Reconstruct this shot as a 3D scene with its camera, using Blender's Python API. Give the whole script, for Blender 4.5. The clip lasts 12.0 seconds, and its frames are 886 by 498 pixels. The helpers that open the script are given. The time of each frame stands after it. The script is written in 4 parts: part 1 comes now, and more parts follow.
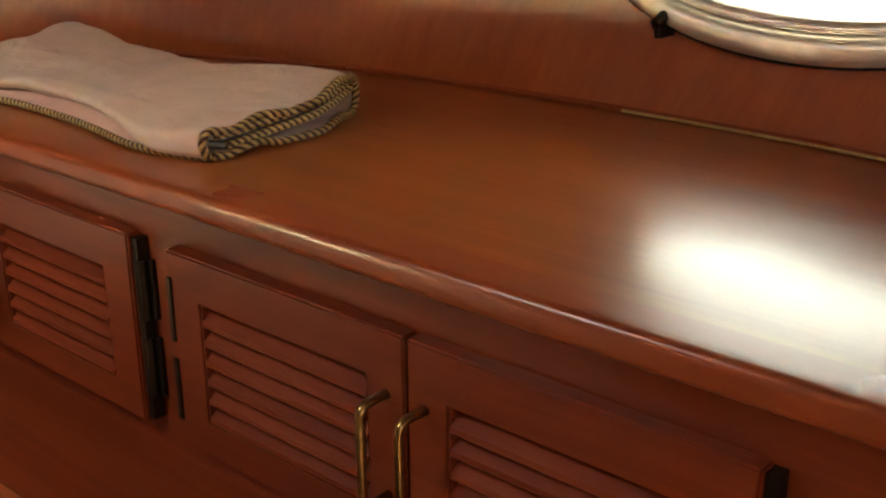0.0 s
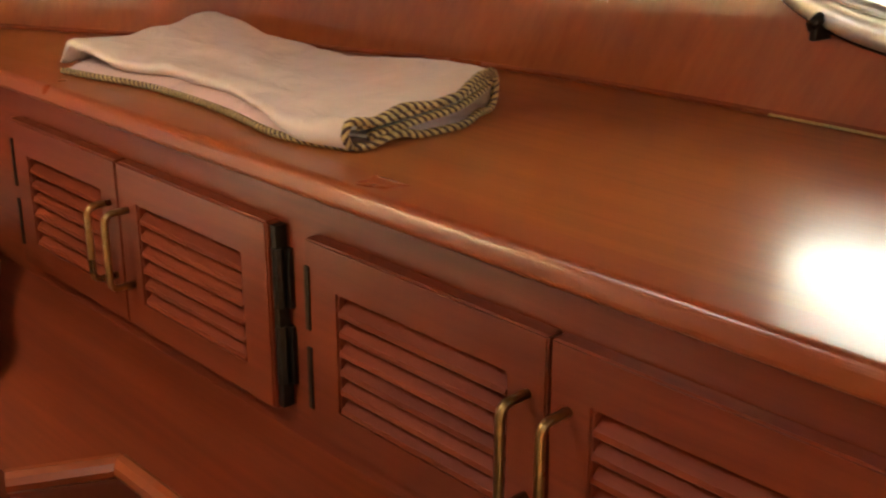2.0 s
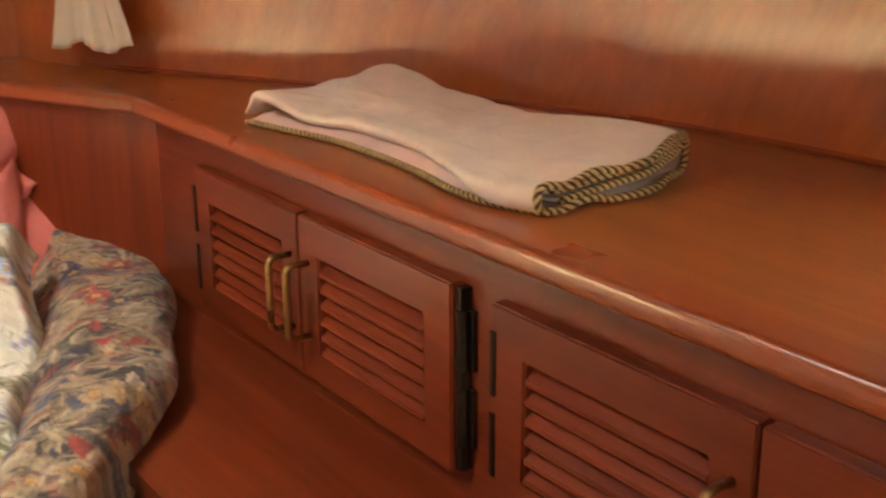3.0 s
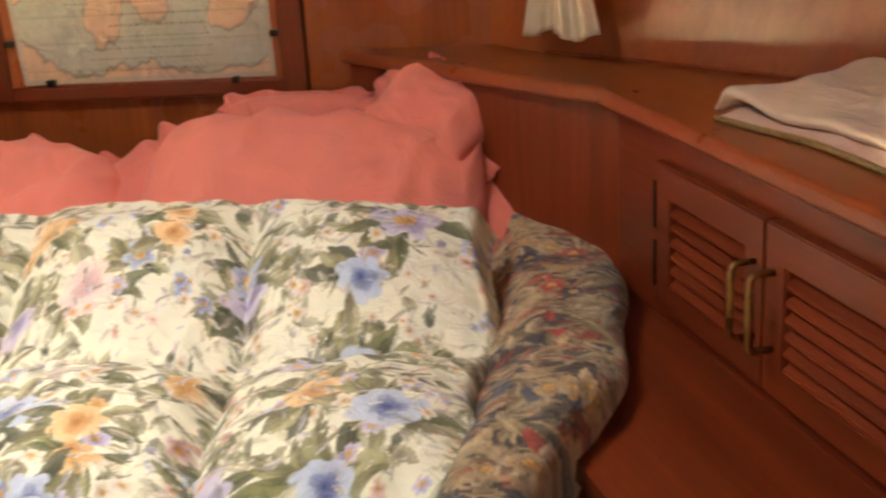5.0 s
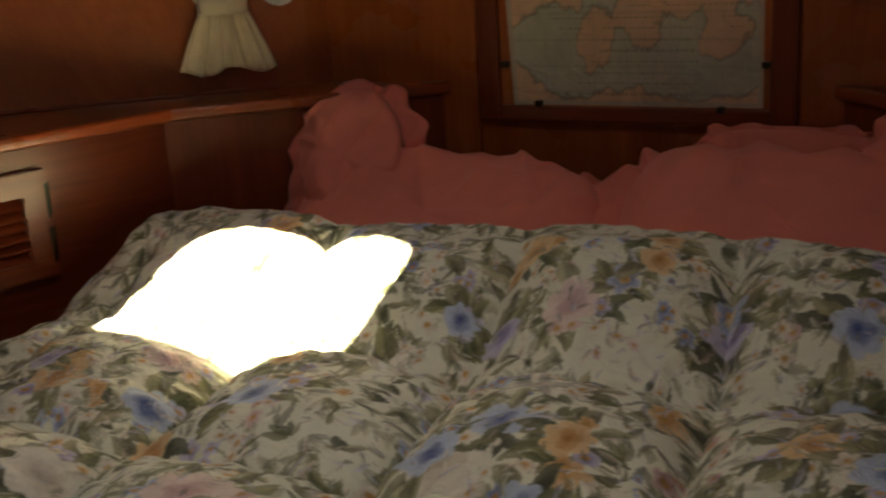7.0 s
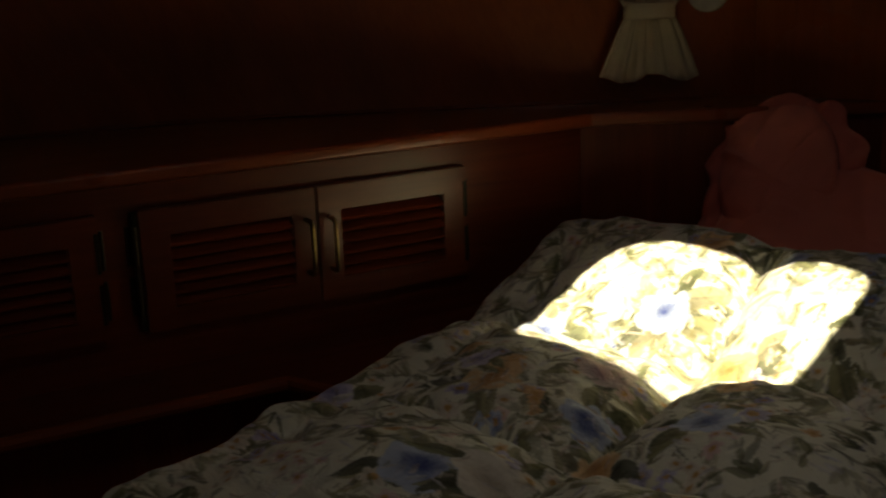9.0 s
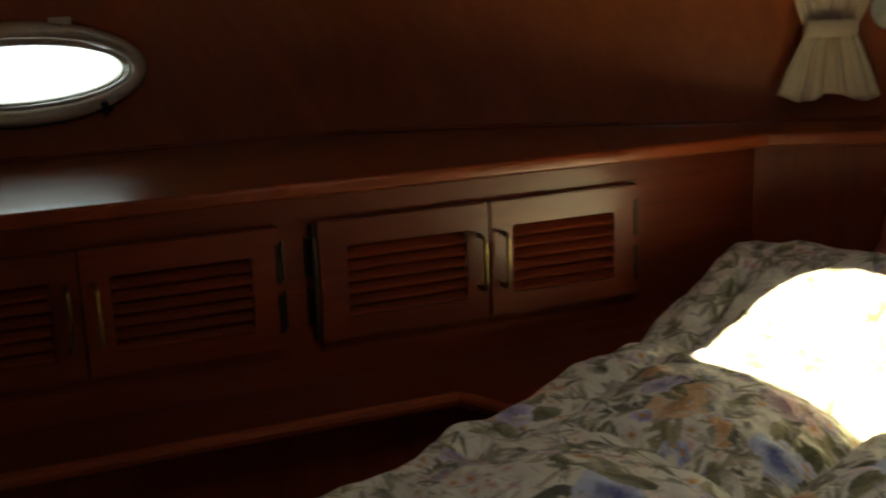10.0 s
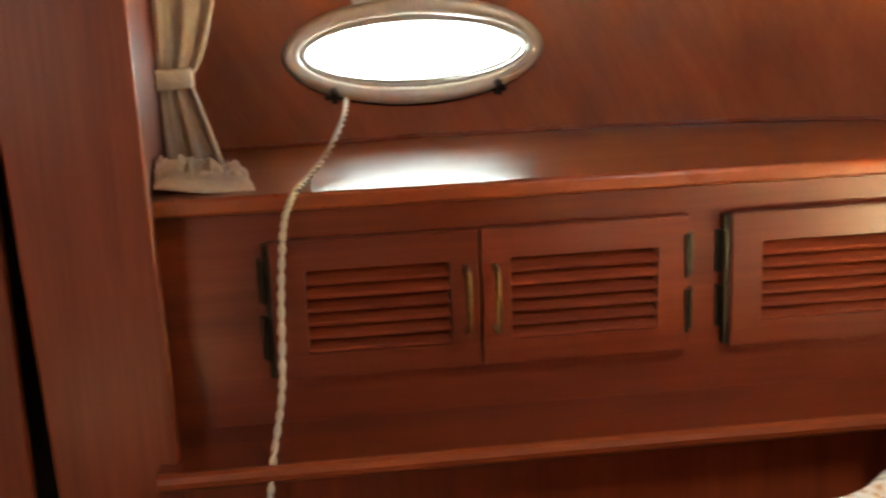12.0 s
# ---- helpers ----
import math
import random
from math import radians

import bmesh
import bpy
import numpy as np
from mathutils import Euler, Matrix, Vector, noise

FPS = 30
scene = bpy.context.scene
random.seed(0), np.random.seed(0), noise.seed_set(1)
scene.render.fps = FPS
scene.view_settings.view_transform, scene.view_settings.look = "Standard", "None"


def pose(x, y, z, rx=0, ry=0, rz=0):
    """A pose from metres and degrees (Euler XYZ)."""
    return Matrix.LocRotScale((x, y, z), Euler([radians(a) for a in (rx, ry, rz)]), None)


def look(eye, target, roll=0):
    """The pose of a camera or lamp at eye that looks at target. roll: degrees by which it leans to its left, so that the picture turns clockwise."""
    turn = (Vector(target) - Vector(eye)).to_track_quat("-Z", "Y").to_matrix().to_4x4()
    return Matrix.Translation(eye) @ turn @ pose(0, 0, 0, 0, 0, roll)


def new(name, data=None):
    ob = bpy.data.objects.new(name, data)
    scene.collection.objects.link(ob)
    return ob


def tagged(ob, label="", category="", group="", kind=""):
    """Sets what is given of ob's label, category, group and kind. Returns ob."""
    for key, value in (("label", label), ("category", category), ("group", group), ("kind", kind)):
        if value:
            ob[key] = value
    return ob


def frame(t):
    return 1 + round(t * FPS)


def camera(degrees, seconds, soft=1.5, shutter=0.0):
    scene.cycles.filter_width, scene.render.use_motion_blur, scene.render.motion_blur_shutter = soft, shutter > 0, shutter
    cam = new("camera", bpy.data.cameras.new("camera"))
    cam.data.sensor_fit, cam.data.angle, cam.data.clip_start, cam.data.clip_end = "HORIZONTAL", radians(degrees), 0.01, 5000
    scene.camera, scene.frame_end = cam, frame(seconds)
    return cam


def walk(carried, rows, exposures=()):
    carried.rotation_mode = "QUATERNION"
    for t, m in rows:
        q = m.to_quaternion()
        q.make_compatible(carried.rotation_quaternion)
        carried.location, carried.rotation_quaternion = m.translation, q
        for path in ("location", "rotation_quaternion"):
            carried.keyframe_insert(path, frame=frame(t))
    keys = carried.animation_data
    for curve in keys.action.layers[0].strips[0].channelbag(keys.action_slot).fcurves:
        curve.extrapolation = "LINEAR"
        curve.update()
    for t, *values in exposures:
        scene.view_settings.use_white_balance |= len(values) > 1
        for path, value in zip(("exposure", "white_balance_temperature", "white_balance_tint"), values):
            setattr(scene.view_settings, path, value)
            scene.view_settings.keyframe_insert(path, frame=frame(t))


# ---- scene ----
cam = camera(42.05, 12.0, soft=2.2, shutter=0.4)


def eye(x, y, z, yaw, pitch, roll):
    return pose(x, y, z, 90 + pitch, 0, yaw) @ pose(0, 0, 0, 0, 0, roll)


PATH = [
    (0, 0.885, -1.896, 0.287, -28.41, -19.92, -0.56),
    (0.5, 0.886, -1.904, 0.276, -27.11, -19.32, -0.78),
    (1, 0.886, -1.899, 0.272, -26.25, -19.33, -0.35),
    (1.5, 0.872, -1.882, 0.275, -25.35, -19.78, -0.10),
    (2, 0.858, -1.867, 0.275, -23.14, -19.69, 0.05),
    (2.5, 0.837, -1.846, 0.285, -19.87, -18.31, 0.03),
    (4.5, 0.798, -1.773, 0.307, -0.44, -18.14, -2.75),
    (5, 0.791, -1.771, 0.314, 6.24, -18.51, -3.40),
    (5.5, 0.764, -1.763, 0.322, 12.07, -18.01, -3.51),
    (6, 0.728, -1.775, 0.333, 18.56, -15.99, -3.24),
    (6.5, 0.718, -1.781, 0.332, 23.15, -16.13, -3.44),
    (8.5, 0.483, -1.789, 0.291, 38.96, -14.29, -2.51),
    (9, 0.452, -1.809, 0.294, 42.61, -14.27, -2.44),
    (9.5, 0.412, -1.833, 0.309, 44.87, -14.11, -1.60),
    (10, 0.375, -1.867, 0.328, 48.51, -14.17, -2.02),
    (10.5, 0.342, -1.876, 0.342, 52.77, -14.51, -2.42),
    (11, 0.258, -1.924, 0.331, 53.71, -15.10, -1.95),
    (11.5, 0.224, -1.933, 0.309, 57.63, -14.46, -2.19),
    (12, 0.177, -1.920, 0.268, 64.00, -13.11, -2.34),
]
EXPOSURES = [(0.0, 5.5), (1.5, 5.8), (2.5, 6.1), (4.5, 5.8), (5.0, 5.6), (5.5, 5.25), (6.5, 4.0), (8.4, 0.5), (9.3, 0.95), (10.0, 2.4),
             (10.5, 3.6), (11.2, 4.85), (12.0, 5.65)]
walk(cam, [(t, eye(*row)) for t, *row in PATH], EXPOSURES)

# ---- light ----
world = bpy.data.worlds.new("sky")
scene.world = world
world.use_nodes = True
wn = world.node_tree
sky = wn.nodes.new("ShaderNodeTexSky")
sky.sky_type, sky.sun_disc = "NISHITA", False
SUN_WAY = Vector((-0.30, 0.36, -0.88)).normalized()
sky.sun_elevation = math.asin(-SUN_WAY.z)
sky.sun_rotation = math.atan2(-SUN_WAY.x, -SUN_WAY.y)
wn.links.new(sky.outputs[0], wn.nodes["Background"].inputs[0])
wn.nodes["Background"].inputs[1].default_value = 0.04
sun = new("sun", bpy.data.lights.new("sun", "SUN"))
sun.data.energy, sun.data.angle, sun.data.color = 8.0, radians(0.5), (1.0, 0.85, 0.52)
sun.rotation_mode = "QUATERNION"
sun.rotation_quaternion = SUN_WAY.to_track_quat("-Z", "Y")


def area(name, m, w, h, watts, color):
    lamp = new(name, bpy.data.lights.new(name, "AREA"))
    lamp.data.shape, lamp.data.size, lamp.data.size_y = "RECTANGLE", w, h
    lamp.data.energy, lamp.data.color = watts, color
    lamp.matrix_world = m
    return lamp


HATCH = (0.02, -0.76)
# sky light through the deck hatch, and an added fill lamp from unseen aft
area("hatch_sky_light", pose(HATCH[0], HATCH[1] - 0.10, 1.06), 0.46, 0.36, 0.23, (1.0, 0.87, 0.68)).data.spread = radians(125)
area("companionway_light", look((1.0, -3.32, 0.3), (-0.6, 0.0, -0.1)), 0.6, 1.0, 0.17, (1.0, 0.74, 0.48))


# ---- materials ----
def mat(name):
    m = bpy.data.materials.new(name)
    m.use_nodes = True
    return m, m.node_tree, m.node_tree.nodes["Principled BSDF"]


def node(nt, kind, **values):
    n = nt.nodes.new(kind)
    for key, value in values.items():
        n.inputs[key].default_value = value
    return n


def ramp(nt, *stops):
    r = nt.nodes.new("ShaderNodeValToRGB")
    e = r.color_ramp.elements
    while len(e) < len(stops):
        e.new(0.5)
    for el, (p, c) in zip(e, stops):
        el.position, el.color = p, (*c, 1)
    return r


def wood(name, dark, light, axis=0, rough=0.34, coat=0.35, piece=0.12, run=3.0, spec=0.35, lean=0.0, coat_rough=0.2, contrast=0.0):
    """Varnished timber with its grain along one local axis."""
    m, nt, b = mat(name)
    tc = nt.nodes.new("ShaderNodeTexCoord")
    info = nt.nodes.new("ShaderNodeObjectInfo")
    shift = nt.nodes.new("ShaderNodeVectorMath")
    shift.operation = "MULTIPLY_ADD"
    shift.inputs[1].default_value = (1, 1, 1)
    nt.links.new(tc.outputs["Object"], shift.inputs[0])
    nt.links.new(info.outputs["Random"], shift.inputs[2])
    turned = nt.nodes.new("ShaderNodeVectorRotate")
    turned.rotation_type = "X_AXIS"
    turned.inputs["Angle"].default_value = radians(lean)
    nt.links.new(shift.outputs[0], turned.inputs["Vector"])
    mp = nt.nodes.new("ShaderNodeMapping")
    s = [70.0, 70.0, 70.0]
    s[axis] = run
    mp.inputs["Scale"].default_value = s
    nt.links.new(turned.outputs[0], mp.inputs[0])
    fine = node(nt, "ShaderNodeTexNoise", Scale=1.6, Detail=8.0, Roughness=0.62, Distortion=0.4)
    nt.links.new(mp.outputs[0], fine.inputs["Vector"])
    mp2 = nt.nodes.new("ShaderNodeMapping")
    s = [9.0, 9.0, 9.0]
    s[axis] = 0.7
    mp2.inputs["Scale"].default_value = s
    nt.links.new(turned.outputs[0], mp2.inputs[0])
    broad = node(nt, "ShaderNodeTexNoise", Scale=1.5, Detail=4.0, Distortion=1.2)
    nt.links.new(mp2.outputs[0], broad.inputs["Vector"])
    mid = [(a + c) / 2 for a, c in zip(dark, light)]
    r1 = ramp(nt, (0.28 + contrast, dark), (0.5, mid), (0.72 - contrast, light))
    mixf = node(nt, "ShaderNodeMath")
    mixf.operation = "MULTIPLY_ADD"
    mixf.inputs[1].default_value = 0.45
    nt.links.new(fine.outputs[0], mixf.inputs[0])
    half = node(nt, "ShaderNodeMath")
    half.operation = "MULTIPLY"
    half.inputs[1].default_value = 0.55
    nt.links.new(broad.outputs[0], half.inputs[0])
    nt.links.new(half.outputs[0], mixf.inputs[2])
    nt.links.new(mixf.outputs[0], r1.inputs[0])
    hsv = nt.nodes.new("ShaderNodeHueSaturation")
    val = nt.nodes.new("ShaderNodeMapRange")
    val.inputs["To Min"].default_value, val.inputs["To Max"].default_value = 1 - piece, 1 + piece
    nt.links.new(info.outputs["Random"], val.inputs[0])
    nt.links.new(val.outputs[0], hsv.inputs["Value"])
    nt.links.new(r1.outputs[0], hsv.inputs["Color"])
    nt.links.new(hsv.outputs[0], b.inputs["Base Color"])
    smear = node(nt, "ShaderNodeTexNoise", Scale=7.0, Detail=3.0)
    nt.links.new(tc.outputs["Object"], smear.inputs["Vector"])
    rr = nt.nodes.new("ShaderNodeMapRange")
    rr.inputs["To Min"].default_value, rr.inputs["To Max"].default_value = rough - 0.07, rough + 0.1
    nt.links.new(smear.outputs[0], rr.inputs[0])
    nt.links.new(rr.outputs[0], b.inputs["Roughness"])
    b.inputs["Coat Weight"].default_value = coat
    b.inputs["Specular IOR Level"].default_value = spec
    b.inputs["Coat Roughness"].default_value = coat_rough
    bump = node(nt, "ShaderNodeBump", Strength=0.02, Distance=0.001)
    nt.links.new(fine.outputs[0], bump.inputs["Height"])
    nt.links.new(bump.outputs[0], b.inputs["Normal"])
    return m


RED_DARK, RED_LIGHT = (0.105, 0.0160, 0.0050), (0.215, 0.040, 0.0115)
wood_s = wood("varnished mahogany along", RED_DARK, RED_LIGHT, 0)
wood_z = wood("varnished mahogany upright", (0.125, 0.020, 0.0055), (0.24, 0.046, 0.0125), 2, 0.42, 0.12, spec=0.3)
wood_top = wood("varnished teak top", (0.20, 0.047, 0.010), (0.34, 0.098, 0.021), 0, 0.31, 0.30, coat_rough=0.16)
wood_lip = wood("varnished teak edge", (0.22, 0.046, 0.013), (0.29, 0.066, 0.019), 0, 0.28, 0.4, 0.05, 18.0)
wood_hull = wood("varnished hull lining", (0.28, 0.064, 0.015), (0.37, 0.097, 0.023), 2, 0.33, 0.45, lean=-28.0, contrast=0.08, spec=0.5, coat_rough=0.24)
wood_head = wood("varnished bulkhead", (0.22, 0.050, 0.0125), (0.42, 0.114, 0.027), 2, 0.27, 0.5)
wood_slat = wood("satin mahogany slat", RED_DARK, RED_LIGHT, 0, 0.5, 0.0, spec=0.12)
# mahogany with the shade of the locker interior put into its colour
wood_shaded = wood("timber darkened as locker shade", (0.03, 0.01, 0.006), (0.06, 0.02, 0.011), 0, 0.5, 0.0)


def plain(name, color, rough, metal=0.0, grain=40.0, vary=0.25, bump=0.1, sheen=0.0):
    m, nt, b = mat(name)
    tc = nt.nodes.new("ShaderNodeTexCoord")
    n1 = node(nt, "ShaderNodeTexNoise", Scale=grain, Detail=6.0)
    n2 = node(nt, "ShaderNodeTexNoise", Scale=grain / 9, Detail=3.0)
    add = nt.nodes.new("ShaderNodeMath")
    nt.links.new(tc.outputs["Object"], n1.inputs["Vector"])
    nt.links.new(tc.outputs["Object"], n2.inputs["Vector"])
    add.operation = "ADD"
    nt.links.new(n1.outputs[0], add.inputs[0])
    nt.links.new(n2.outputs[0], add.inputs[1])
    r = ramp(nt, (0.7, [c * (1 - vary) for c in color]), (1.3, [min(1, c * (1 + vary)) for c in color]))
    half = nt.nodes.new("ShaderNodeMath")
    half.operation = "MULTIPLY"
    half.inputs[1].default_value = 0.5
    r.color_ramp.elements[0].position, r.color_ramp.elements[1].position = 0.35, 0.65
    nt.links.new(add.outputs[0], half.inputs[0])
    nt.links.new(half.outputs[0], r.inputs[0])
    nt.links.new(r.outputs[0], b.inputs["Base Color"])
    rr = nt.nodes.new("ShaderNodeMapRange")
    rr.inputs["To Min"].default_value, rr.inputs["To Max"].default_value = max(0.02, rough - 0.1), min(1, rough + 0.1)
    nt.links.new(n2.outputs[0], rr.inputs[0])
    nt.links.new(rr.outputs[0], b.inputs["Roughness"])
    b.inputs["Metallic"].default_value = metal
    b.inputs["Sheen Weight"].default_value = sheen
    bp = node(nt, "ShaderNodeBump", Strength=bump, Distance=0.002)
    nt.links.new(n1.outputs[0], bp.inputs["Height"])
    nt.links.new(bp.outputs[0], b.inputs["Normal"])
    return m


def cloth(name, color=None, weave=900.0, crease=14.0, vary=0.12, deep=0.4):
    """Woven cloth; the colour comes from the mesh's print when none is given."""
    m, nt, b = mat(name)
    tc = nt.nodes.new("ShaderNodeTexCoord")
    w1 = node(nt, "ShaderNodeTexNoise", Scale=weave, Detail=2.0)
    w2 = node(nt, "ShaderNodeTexNoise", Scale=crease, Detail=5.0, Distortion=0.8)
    nt.links.new(tc.outputs["Object"], w1.inputs["Vector"])
    nt.links.new(tc.outputs["Object"], w2.inputs["Vector"])
    hsv = nt.nodes.new("ShaderNodeHueSaturation")
    val = nt.nodes.new("ShaderNodeMapRange")
    val.inputs["To Min"].default_value, val.inputs["To Max"].default_value = 1 - vary, 1 + vary
    nt.links.new(w2.outputs[0], val.inputs[0])
    nt.links.new(val.outputs[0], hsv.inputs["Value"])
    if color:
        hsv.inputs["Color"].default_value = (*color, 1)
    else:
        at = nt.nodes.new("ShaderNodeAttribute")
        at.attribute_name = "print"
        nt.links.new(at.outputs["Color"], hsv.inputs["Color"])
    nt.links.new(hsv.outputs[0], b.inputs["Base Color"])
    b.inputs["Roughness"].default_value = 0.85
    b.inputs["Sheen Weight"].default_value = 0.15
    b1 = node(nt, "ShaderNodeBump", Strength=0.12, Distance=0.001)
    b2 = node(nt, "ShaderNodeBump", Strength=deep, Distance=0.014)
    nt.links.new(w1.outputs[0], b1.inputs["Height"])
    nt.links.new(w2.outputs[0], b2.inputs["Height"])
    nt.links.new(b1.outputs[0], b2.inputs["Normal"])
    nt.links.new(b2.outputs[0], b.inputs["Normal"])
    return m


brass = plain("aged brass", (0.34, 0.23, 0.09), 0.3, 1.0, 120, 0.35)
bronze = plain("blackened bronze", (0.035, 0.026, 0.018), 0.42, 0.8, 90, 0.4)
steel = plain("polished steel", (0.66, 0.62, 0.53), 0.32, 0.55, 60, 0.12, 0.03)
# near-black colour standing in for the shade inside the wardrobe
gap_shade = plain("black wardrobe gap shade", (0.012, 0.011, 0.01), 0.6, 0.0)
vinyl = plain("cream headliner", (0.42, 0.34, 0.25), 0.6, 0.0, 200, 0.06)
carpet = plain("brown carpet", (0.07, 0.04, 0.025), 0.95, 0.0, 300, 0.4, 0.8)
strip_mat = plain("white plastic strip", (0.7, 0.68, 0.62), 0.35)
pink = cloth("coral pink cotton", (0.74, 0.225, 0.175), 700, 9, 0.12, 0.9)
pink_in = cloth("coral pink ruffle", (0.70, 0.20, 0.155), 700, 24)
cream = cloth("cream curtain cotton", (0.58, 0.49, 0.36), 900, 20)
towel_mat = cloth("beige throw cloth", (0.68, 0.55, 0.43), 500, 18, 0.14, 0.6)
under_mat = cloth("pink throw cloth", (0.66, 0.46, 0.38), 500, 22)
lining_mat = cloth("grey lining cloth", (0.42, 0.42, 0.40), 500, 30)
printed = cloth("printed cotton", None, 900.0, 26.0, 0.12, 0.95)
paper = plain("white paint", (0.6, 0.6, 0.55), 0.4)
rope_mat = plain("white braided rope", (0.62, 0.56, 0.44), 0.8, 0.0, 300, 0.2, 0.4)
gold_mat = plain("gold trim cord", (0.50, 0.36, 0.13), 0.5, 0.1, 200, 0.3)
brown_mat = plain("brown trim cord", (0.06, 0.026, 0.012), 0.6, 0.0, 200, 0.3)


def sheet_of_sky(name, tint):
    m, nt, b = mat(name)
    nt.nodes.remove(b)
    em = node(nt, "ShaderNodeEmission", Color=(*tint, 1))
    # glow set stronger low down and dimmer above, to place the shelf's highlight
    tc = nt.nodes.new("ShaderNodeTexCoord")
    xyz = nt.nodes.new("ShaderNodeSeparateXYZ")
    up = nt.nodes.new("ShaderNodeMapRange")
    for key, value in (("From Min", 0.05), ("From Max", 0.11), ("To Min", 0.40), ("To Max", 0.06)):
        up.inputs[key].default_value = value
    nt.links.new(tc.outputs["Object"], xyz.inputs[0])
    nt.links.new(xyz.outputs["Z"], up.inputs[0])
    nt.links.new(up.outputs[0], em.inputs["Strength"])
    nt.links.new(em.outputs[0], nt.nodes["Material Output"].inputs[0])
    return m


glare = {1: sheet_of_sky("bright warm daylight outside", (1.0, 0.98, 0.84)), -1: sheet_of_sky("bright daylight outside", (0.93, 1.0, 0.98))}


def glass():
    m, nt, b = mat("clear port glass")
    b.inputs["Transmission Weight"].default_value = 1.0
    b.inputs["Roughness"].default_value = 0.02
    b.inputs["Base Color"].default_value = (0.9, 0.97, 0.93, 1)
    b.inputs["IOR"].default_value = 1.1
    return m


pane_mat = glass()


# ---- builders ----
def obj(name, bm, material, smooth=False):
    me = bpy.data.meshes.new(name)
    bmesh.ops.recalc_face_normals(bm, faces=bm.faces)
    bm.to_mesh(me)
    bm.free()
    me.materials.append(material)
    if smooth:
        me.polygons.foreach_set("use_smooth", [True] * len(me.polygons))
    return new(name, me)


def part(name, bm, material, parent, label="", smooth=False):
    ob = obj(name, bm, material, smooth)
    ob.parent = parent
    if label:
        ob["label"] = label
    return ob


def thing(name, m, label, category, group="", kind=""):
    ob = new(name)
    ob.empty_display_size = 0.05
    ob.matrix_world = m
    return tagged(ob, label, category, group, kind)


def box(bm, x0, x1, y0, y1, z0, z1, bevel=0.0):
    r = bmesh.ops.create_cube(bm, size=1)
    vs = r["verts"]
    for v in vs:
        v.co = Vector(((x0 + x1) / 2 + v.co.x * (x1 - x0), (y0 + y1) / 2 + v.co.y * (y1 - y0), (z0 + z1) / 2 + v.co.z * (z1 - z0)))
    if bevel:
        es = list({e for v in vs for e in v.link_edges})
        bmesh.ops.bevel(bm, geom=es, offset=bevel, segments=2, affect="EDGES", profile=0.6)


def boxed(*a, bevel=0.0):
    bm = bmesh.new()
    box(bm, *a, bevel=bevel)
    return bm


def prism(bm, outline, z0, z1):
    """An upright solid over a plan outline."""
    lo = [bm.verts.new((x, y, z0)) for x, y in outline]
    hi = [bm.verts.new((x, y, z1)) for x, y in outline]
    bm.faces.new(lo[::-1])
    bm.faces.new(hi)
    n = len(outline)
    for i in range(n):
        bm.faces.new((lo[i], lo[(i + 1) % n], hi[(i + 1) % n], hi[i]))


def holed(us, vs, holes, place, thick):
    """A board over the cells between us and vs with some cells left open; place(u, v, d) gives its points, d from 0 to thick."""
    bm = bmesh.new()
    nu, nv = len(us) - 1, len(vs) - 1
    solid = lambda i, j: 0 <= i < nu and 0 <= j < nv and (i, j) not in holes
    grid = {}

    def v(i, j, d):
        if (i, j, d) not in grid:
            grid[i, j, d] = bm.verts.new(place(us[i], vs[j], d * thick))
        return grid[i, j, d]
    for i in range(nu):
        for j in range(nv):
            if not solid(i, j):
                continue
            for d in (0, 1):
                bm.faces.new((v(i, j, d), v(i + 1, j, d), v(i + 1, j + 1, d), v(i, j + 1, d)))
            for di, dj, a, b in ((-1, 0, (i, j), (i, j + 1)), (1, 0, (i + 1, j), (i + 1, j + 1)), (0, -1, (i, j), (i + 1, j)), (0, 1, (i, j + 1), (i + 1, j + 1))):
                if not solid(i + di, j + dj):
                    bm.faces.new((v(*a, 0), v(*b, 0), v(*b, 1), v(*a, 1)))
    return bm


def sweep(bm, pts, radius, sides=8, closed=False):
    """A round bar along points; radius a number or one for each point."""
    pts = [Vector(p) for p in pts]
    n = len(pts)
    rings = []
    side = None
    for i, p in enumerate(pts):
        a, b = pts[i - 1 if (i or closed) else 0], pts[(i + 1) % n if (i < n - 1 or closed) else i]
        t = (b - a).normalized()
        if side is None:
            side = t.orthogonal().normalized()
        side = (side - t * side.dot(t)).normalized()
        up = t.cross(side)
        r = radius[i] if isinstance(radius, (list, tuple)) else radius
        rings.append([bm.verts.new(p + r * (math.cos(2 * math.pi * k / sides) * side + math.sin(2 * math.pi * k / sides) * up)) for k in range(sides)])
    for i in range(n if closed else n - 1):
        r0, r1 = rings[i], rings[(i + 1) % n]
        for k in range(sides):
            bm.faces.new((r0[k], r0[(k + 1) % sides], r1[(k + 1) % sides], r1[k]))
    if not closed:
        bm.faces.new(rings[0][::-1])
        bm.faces.new(rings[-1])


def rows_mesh(rows, close_u=False):
    """A sheet through rows of points."""
    bm = bmesh.new()
    vs = [[bm.verts.new(p) for p in row] for row in rows]
    for i in range(len(vs) - 1):
        n = len(vs[i])
        for j in range(n if close_u else n - 1):
            bm.faces.new((vs[i][j], vs[i][(j + 1) % n], vs[i + 1][(j + 1) % n], vs[i + 1][j]))
    return bm


def solid(ob, thickness, offset=0.0):
    md = ob.modifiers.new("thick", "SOLIDIFY")
    md.thickness, md.offset = thickness, offset
    return ob


